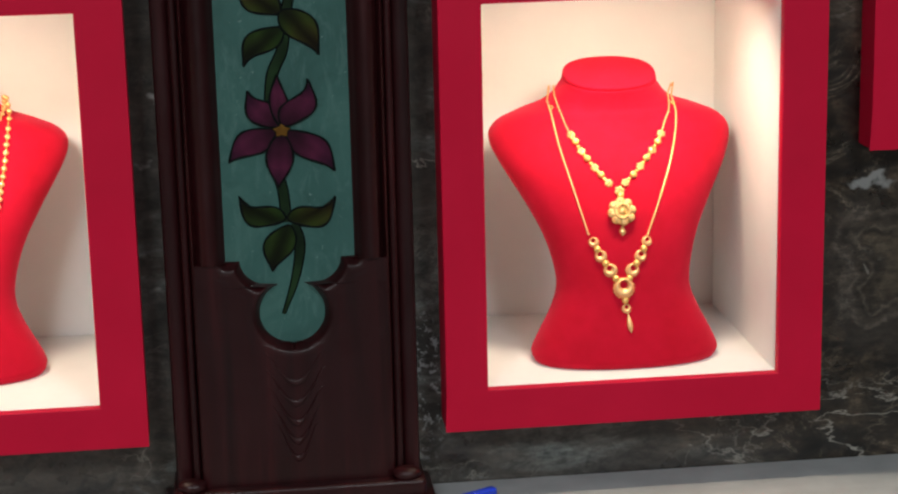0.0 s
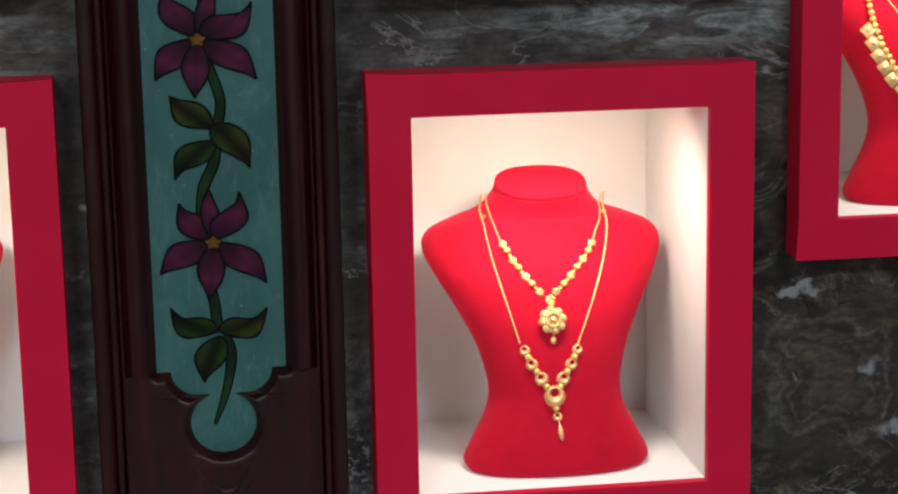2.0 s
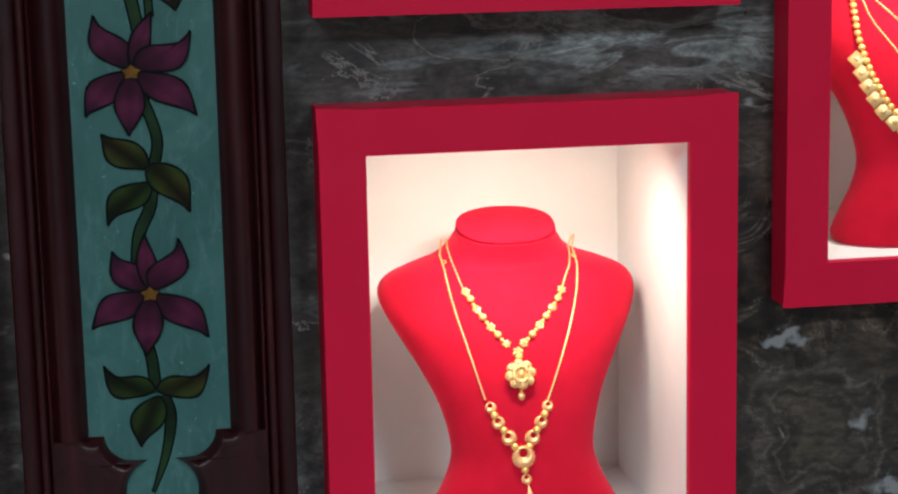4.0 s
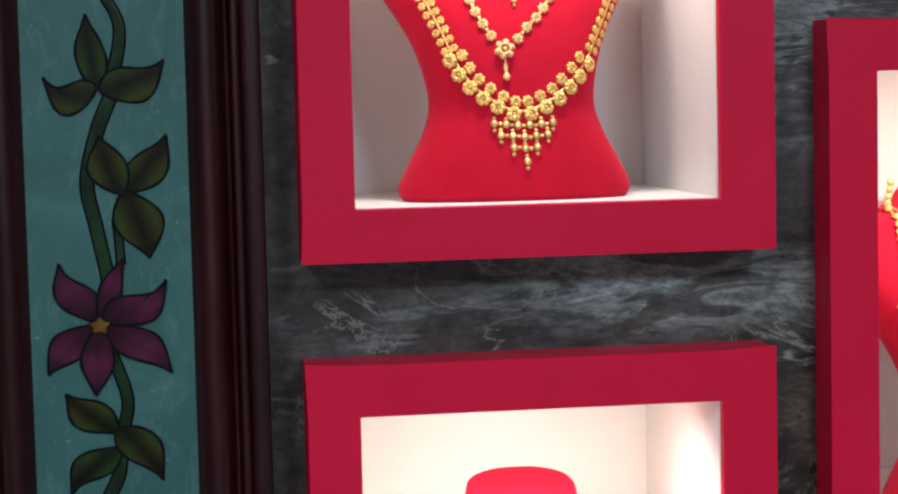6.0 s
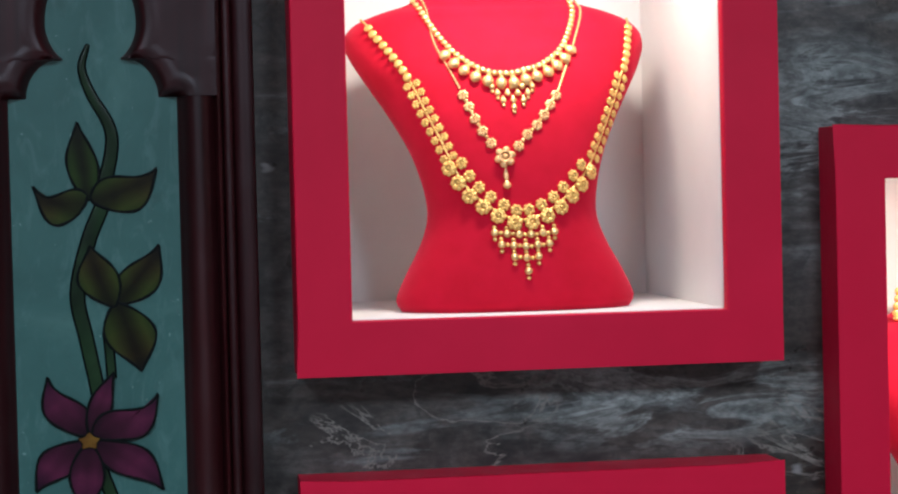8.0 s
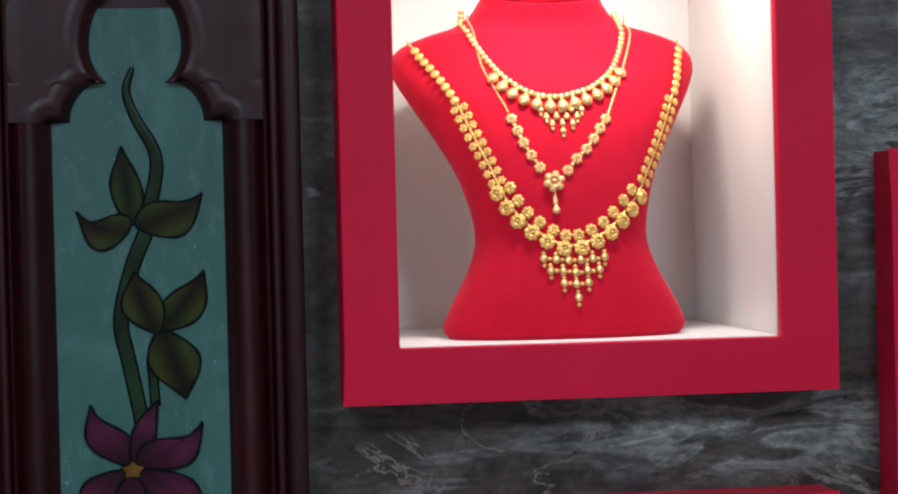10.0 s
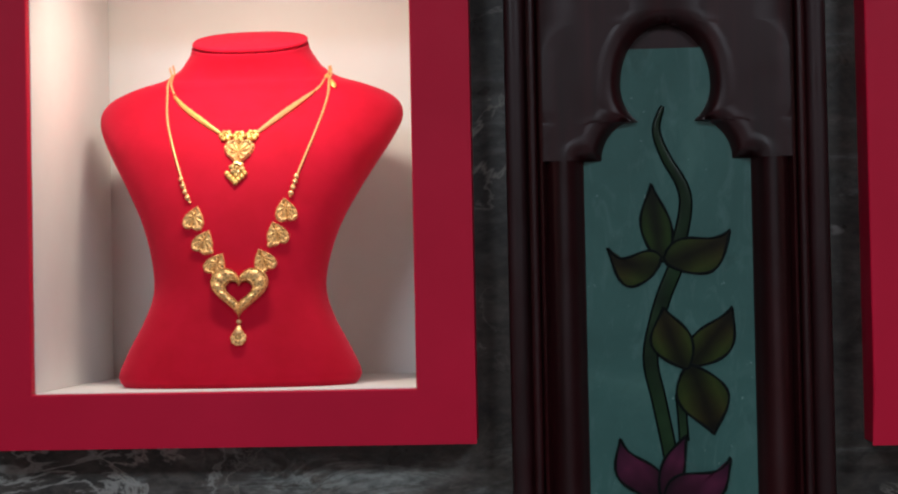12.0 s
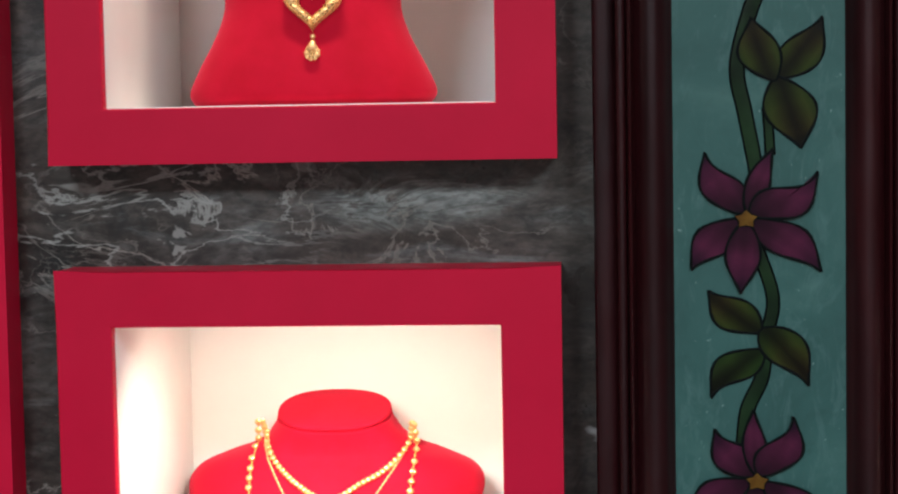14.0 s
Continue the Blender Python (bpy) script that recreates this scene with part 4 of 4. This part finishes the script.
flower = rosette_mesh(0.0138, FILIGREE, 8, "pendant")
pend = set_on("pendant", flower, n, -0.0095, 0.1630, 0.0006, 10, "gold flower pendant")
bm = bmesh.new()
for k in range(8):
    a = 2 * math.pi * k / 8
    sphere(bm, (0.0072 * math.cos(a), -0.0056, 0.0072 * math.sin(a)), (0.0030, 0.0018, 0.0030), 8)
sphere(bm, (0, -0.0056, 0), 0.0040, 8)
inner = new("inner_flower", mesh("inner_flower", bm, BRIGHT))
inner.parent = pend
set_on("drop", drop_mesh(0.0030, 0.0052, BRIGHT), n, -0.0100, 0.1462, 0.0)
set_on("bead", plain, n, -0.0092, 0.1772, 0.0)

n = necklace("c1", "gold chain necklace with round crescent links on red bust")
strand(n, [(-0.0632, 0.2652), (-0.0648, 0.2455), (-0.0609, 0.2148), (-0.0523, 0.1801), (-0.0419, 0.1413)], 0.00095)
strand(n, [(0.0135, 0.1393), (0.0360, 0.1860), (0.0536, 0.2220), (0.0597, 0.2432), (0.0622, 0.2641)], 0.00095)
for x, z, r, t in ((-0.0379, 0.1361, 0.0050, -20), (-0.0320, 0.1227, 0.0058, -24), (-0.0235, 0.1086, 0.0066, -28), (-0.0118, 0.0905, 0.0102, 0), (-0.0026, 0.1080, 0.0066, 28), (0.0062, 0.1216, 0.0058, 24), (0.0132, 0.1352, 0.0050, 20)):
    set_on("round_link", moon_mesh(r, ROSE), n, x, z, 0.0, t)
for x, z in ((-0.0349, 0.1294), (-0.0277, 0.1156), (-0.0188, 0.1002), (-0.0060, 0.0998), (0.0018, 0.1147), (0.0097, 0.1284), (-0.0111, 0.0782)):
    set_on("bead", plain, n, x, z, -0.0012)
set_on("round_link", moon_mesh(0.0046, ROSE), n, -0.0104, 0.0694, 0.0)
set_on("drop", drop_mesh(0.0026, 0.0100, ROSE), n, -0.0084, 0.0547, 0.0, -6)
for x in (-0.0632, 0.0587):
    clasp(n, x, 0.2470)

# upper box beside the pillar: a collar, a flower chain and a heavy floral necklace
n = necklace("c2", "short gold collar with leaf petals and a fringe")
COLLAR = [(-0.0625, 0.2674), (-0.0622, 0.2487), (-0.0526, 0.2239), (-0.0421, 0.2054), (-0.0346, 0.1970), (-0.0254, 0.1895), (-0.0130, 0.1840), (0.0003, 0.1829), (0.0119, 0.1852), (0.0292, 0.1917), (0.0475, 0.2084), (0.0599, 0.2376), (0.0602, 0.2635)]
COLLAR = [(x - 0.0045, z) for x, z in COLLAR]
strand(n, COLLAR, 0.0010, GOLD)
oval, petal = bead_mesh(0.0026, BRIGHT), drop_mesh(0.0044, 0.0066, BRIGHT, "petal")
for i, (x, z, a) in enumerate(walk_along(COLLAR, 0.0046)):
    set_on("bead", oval, n, x, z, 0.0, 0)
    if 0.178 < z < 0.212 and i % 2 == 0:
        set_on("petal", petal, n, x + 0.0030 * math.sin(radians(a)), z - 0.0070, 0.0, -0.8 * a)
knob, tiny = bead_mesh(0.0024, BRIGHT), bead_mesh(0.0015, BRIGHT)
for row, count in enumerate((5, 4, 3, 1)):
    for k in range(count):
        x, z = -0.0028 + (k - (count - 1) / 2) * 0.0078, 0.1720 - 0.0058 * row
        set_on("bead", knob, n, x, z, 0.0)
        set_on("bead", tiny, n, x, z + 0.0030, 0.0)
        if row == 3 or k in (0, count - 1):
            set_on("bead", tiny, n, x, z - 0.0036, 0.0)

n = necklace("c2", "fine gold chain with filigree balls and flower drop")
left = [(-0.0650, 0.2635), (-0.0637, 0.2444), (-0.0612, 0.2132), (-0.0532, 0.1902), (-0.0455, 0.1706)]
right = [(0.0286, 0.1644), (0.0381, 0.1864), (0.0505, 0.2135), (0.0606, 0.2413), (0.0616, 0.2623)]
strand(n, [(x + 0.0030, z) for x, z in left], 0.00085)
strand(n, [(x + 0.0030, z) for x, z in right], 0.00085)
ball = rosette_mesh(0.0043, ROSE, 7, "ball")
BALLS = [(-0.0438, 0.1658), (-0.0400, 0.1560), (-0.0363, 0.1462), (-0.0313, 0.1363), (-0.0255, 0.1266), (-0.0048, 0.1238), (0.0026, 0.1327), (0.0107, 0.1401), (0.0170, 0.1483), (0.0226, 0.1566), (0.0280, 0.1644)]
for x, z in BALLS:
    set_on("ball", ball, n, x + 0.0030, z, 0.0)
for (x, z), (u, w) in zip(BALLS, BALLS[1:]):
    if abs(x - u) < 0.012:
        set_on("bead", tiny, n, (x + u) / 2 + 0.0030, (z + w) / 2, 0.0)
set_on("flower", rosette_mesh(0.0082, ROSE, 6, "flower"), n, -0.0129, 0.1153, 0.0)
set_on("drop", drop_mesh(0.0017, 0.0068, ROSE), n, -0.0127, 0.1026, 0.0)
set_on("drop", drop_mesh(0.0030, 0.0038, ROSE), n, -0.0124, 0.0946, 0.0)

n = necklace("c2", "long heavy gold necklace of paired flowers with a fringe")
LONG = [(-0.1099, 0.2391), (-0.1035, 0.2227), (-0.0953, 0.2090), (-0.0844, 0.1896), (-0.0778, 0.1749), (-0.0700, 0.1546), (-0.0598, 0.1305), (-0.0485, 0.1036), (-0.0354, 0.0856), (-0.0154, 0.0717), (-0.0030, 0.0684), (0.0086, 0.0702), (0.0259, 0.0787), (0.0384, 0.0899), (0.0535, 0.1060), (0.0681, 0.1330), (0.0819, 0.1635), (0.0950, 0.1993), (0.1010, 0.2215), (0.1084, 0.2387)]
strand(n, LONG, 0.0009, GOLD)
single, pair, big, second = bead_mesh(0.0036, GOLD, 0.6), rosette_mesh(0.0034, GOLD, 6), rosette_mesh(0.0060, GOLD, 8), rosette_mesh(0.0047, GOLD, 7)
places = walk_along(LONG, 0.0002)
i = 0
while i < len(places):
    x, z, a = places[i]
    o = (math.sin(radians(a)), -math.cos(radians(a)))
    if z > 0.218:
        step = 0.0062
        if z < 0.230:
            set_on("bead", single, n, x, z, 0.0)
    elif z > 0.181:
        set_on("bead", single, n, x, z, 0.0)
        step = 0.0066
    elif z > 0.112:
        for s in (-1, 1):
            set_on("rosette", pair, n, x + s * 0.0037 * o[0], z + s * 0.0037 * o[1], 0.0, -a)
        step = 0.0080
    else:
        set_on("rosette", big, n, x + 0.0030 * o[0], z + 0.0030 * o[1], 0.0004, -a)
        set_on("rosette", second, n, x - 0.0066 * o[0], z - 0.0066 * o[1], 0.0, -a)
        step = 0.0122
    i += round(step / 0.0002)
knob, tiny = bead_mesh(0.0030, BRIGHT), bead_mesh(0.0017, GOLD)
for row, count in enumerate((6, 5, 3, 1)):
    for k in range(count):
        x, z = -0.0011 + (k - (count - 1) / 2) * 0.0091, 0.0568 - 0.0082 * row + 0.0008 * abs(k - (count - 1) / 2)
        if row == 3:
            x, z = -0.0004, 0.0312
        set_on("bead", knob, n, x, z, 0.0)
        set_on("bead", tiny, n, x, z + 0.0042, 0.0)
        if k < count - 1:
            set_on("bead", tiny, n, x + 0.0045, z, 0.0)
        if row == 3 or k in (0, count - 1):
            set_on("bead", tiny, n, x, z - 0.0046, 0.0)

# upper box across the pillar: a smooth collar and a chain with hearts
n = necklace("l2", "smooth gold collar with a chased drop pendant")
strand(n, [(-0.0587, 0.2596), (-0.0559, 0.2413), (-0.0511, 0.2284)], 0.0008)
strand(n, [(-0.0507, 0.2273), (-0.0416, 0.2171), (-0.0292, 0.2064), (-0.0092, 0.1910)], 0.0012, GOLD, 0, r1=0.0024)
strand(n, [(0.0172, 0.1904), (0.0361, 0.2082), (0.0572, 0.2281)], 0.0012, BRIGHT, 0, r1=0.0024)
strand(n, [(0.0572, 0.2281), (0.0628, 0.2355), (0.0651, 0.2460), (0.0658, 0.2578)], 0.0008)
bar = rosette_mesh(0.0054, GOLD, 6)
for x in (-0.0050, 0.0050, 0.0150):
    set_on("rosette", bar, n, x, 0.1876 + 0.06 * abs(x - 0.0050), 0.0004, 20)
set_on("heart", heart_mesh(0.0118, 0.0118, 0.0, FILIGREE), n, 0.0059, 0.1735, 0.0, 0, "chased gold heart")
set_on("lozenge", rosette_mesh(0.0062, BRIGHT, 6), n, 0.0056, 0.1610, 0.0004, 30)
for x, z in ((-0.0017, 0.1569), (0.0004, 0.1543), (0.0027, 0.1519), (0.0048, 0.1497), (0.0069, 0.1520), (0.0093, 0.1543), (0.0114, 0.1571), (0.0052, 0.1553)):
    set_on("bead", bead_mesh(0.0022, GOLD), n, x, z, 0.0)
clasp(n, 0.0662, 0.2431)
set_on("drop", drop_mesh(0.0020, 0.0060, GOLD), n, 0.0711, 0.2357, 0.0, -20)

n = necklace("l2", "gold chain with leaf hearts and one open heart pendant")
strand(n, [(-0.0613, 0.2577), (-0.0581, 0.2389), (-0.0546, 0.2112), (-0.0487, 0.1901), (-0.0361, 0.1525), (-0.0290, 0.1349)], 0.00085)
strand(n, [(0.0455, 0.1383), (0.0489, 0.1510), (0.0615, 0.1909), (0.0683, 0.2237), (0.0677, 0.2432), (0.0667, 0.2569)], 0.00085)
knot = bead_mesh(0.0020, ROSE)
for x, z in ((-0.0369, 0.1537), (-0.0351, 0.1483), (-0.0332, 0.1434), (-0.0310, 0.1388), (0.0460, 0.1406), (0.0472, 0.1452), (0.0486, 0.1500), (0.0495, 0.1539)):
    set_on("bead", knot, n, x, z, 0.0)
leaf_heart = heart_mesh(0.0086, 0.0102, 0.0, FILIGREE, True, "leaf_heart")
for x, z, t in ((-0.0249, 0.1242, 14), (-0.0168, 0.1063, 24), (-0.0069, 0.0893, 30), (0.0267, 0.0917, -26), (0.0359, 0.1115, -20), (0.0424, 0.1294, -10)):
    set_on("leaf_heart", leaf_heart, n, x, z, 0.0, t)
for x, z in ((-0.0207, 0.1153), (-0.0115, 0.0975), (-0.0023, 0.0806), (0.0219, 0.0812), (0.0314, 0.1016), (0.0393, 0.1203), (0.0104, 0.0468), (0.0105, 0.0428)):
    set_on("bead", knot, n, x, z, -0.0004)
set_on("open_heart", heart_mesh(0.0218, 0.0190, 0.45, FILIGREE, name="open_heart"), n, 0.0100, 0.0668, 0.0006, 0, "open chased gold heart")
set_on("drop", rosette_mesh(0.0060, FILIGREE, 9, "drop"), n, 0.0105, 0.0353, 0.0)
set_on("drop_tip", drop_mesh(0.0036, 0.0045, ROSE), n, 0.0104, 0.0401, 0.0)

# lower box across the pillar: three strands
n = necklace("l1", "gold bead strand necklace hanging long over red bust")
OUTER = [(-0.0631, 0.2630), (-0.0638, 0.2428), (-0.0635, 0.2249), (-0.0598, 0.2045), (-0.0497, 0.1712), (-0.0310, 0.1333), (0.0044, 0.1107), (0.0391, 0.1325), (0.0556, 0.1707), (0.0620, 0.2043), (0.0638, 0.2237), (0.0646, 0.2422), (0.0617, 0.2630)]
big_bead = bead_mesh(0.0029, BRIGHT)
strand(n, OUTER, 0.0008, GOLD)
for x, z, a in walk_along(OUTER, 0.0060):
    set_on("bead", big_bead, n, x, z, 0.0)
n = necklace("l1", "short braided gold collar necklace on red bust")
INNER = [(-0.0593, 0.2630), (-0.0552, 0.2531), (-0.0471, 0.2407), (-0.0263, 0.2248), (0.0013, 0.2141), (0.0252, 0.2245), (0.0415, 0.2321), (0.0570, 0.2457), (0.0604, 0.2630)]
strand(n, INNER, 0.0012, GOLD)
for i, (x, z, a) in enumerate(walk_along(INNER, 0.0038)):
    set_on("bead", oval, n, x, z, 0.0)
n = necklace("l1", "fine plain gold chain necklace on red bust")
strand(n, [(-0.0610, 0.2630), (-0.0572, 0.2501), (-0.0398, 0.2247), (-0.0186, 0.1997), (0.0025, 0.1835), (0.0223, 0.1997), (0.0440, 0.2267), (0.0582, 0.2478), (0.0609, 0.2630)], 0.00085)

# outer box: bead strand with square plates and two fine chains
n = necklace("r", "gold bead necklace with square plates on red bust")
STRAND = [(-0.0513, 0.2759), (-0.0533, 0.2596), (-0.0529, 0.2472), (-0.0566, 0.2281), (-0.0593, 0.2131), (-0.0616, 0.1976), (-0.0617, 0.1899), (-0.0606, 0.1777), (-0.0578, 0.1646), (-0.0545, 0.1535), (-0.0406, 0.1245), (-0.0054, 0.0997)]
mirror = lambda pts: pts + [(-x, z) for x, z in pts[::-1][1:]]
strand(n, mirror(STRAND), 0.0009, GOLD)
single = bead_mesh(0.0034, GOLD)
bm = box(bmesh.new(), -0.0062, 0.0062, -0.0026, 0.0, -0.0066, 0.0066, 0.0012)
sphere(bm, (0, -0.0030, 0), (0.0024, 0.0014, 0.0024), 8)
plate = mesh("plate", bm, BRIGHT)
for i, (x, z, a) in enumerate(walk_along(mirror(STRAND), 0.0062)):
    set_on("bead", single, n, x, z, 0.0)
    if z < 0.184 and i % 2 == 0:
        s = -1 if x < 0 else 1
        set_on("plate", plate, n, x + s * 0.0062, z - 0.0045, 0.0, s * 38)
for pts, lab in (([(-0.0507, 0.2746), (-0.0528, 0.2577), (-0.0457, 0.2476), (-0.0399, 0.2347), (-0.0306, 0.2192), (0.0038, 0.1847)], "fine gold chain hanging at the neck of red bust"),
                 ([(-0.0512, 0.2746), (-0.0536, 0.2516), (-0.0487, 0.2394), (-0.0419, 0.1998), (-0.0019, 0.1495)], "longer fine gold chain on red bust")):
    n = necklace("r", lab)
    strand(n, mirror(pts), 0.0009)

# ---- small things on the ledge ----
bm = box(bmesh.new(), -0.030, 0.030, -0.005, 0.005, 0.0002, 0.0088, 0.0030, 3)
pen = thing("pen_cap", (-0.020, -0.010, 1.0312), "blue plastic pen cap lying on the grey ledge", "pen cap")
pen.rotation_euler = (0, 0, radians(28))
part("barrel", bm, BLUE, pen)
part("clip", box(bmesh.new(), -0.020, 0.012, -0.0052, -0.0041, 0.003, 0.0052, 0.0004), BLUE, pen)
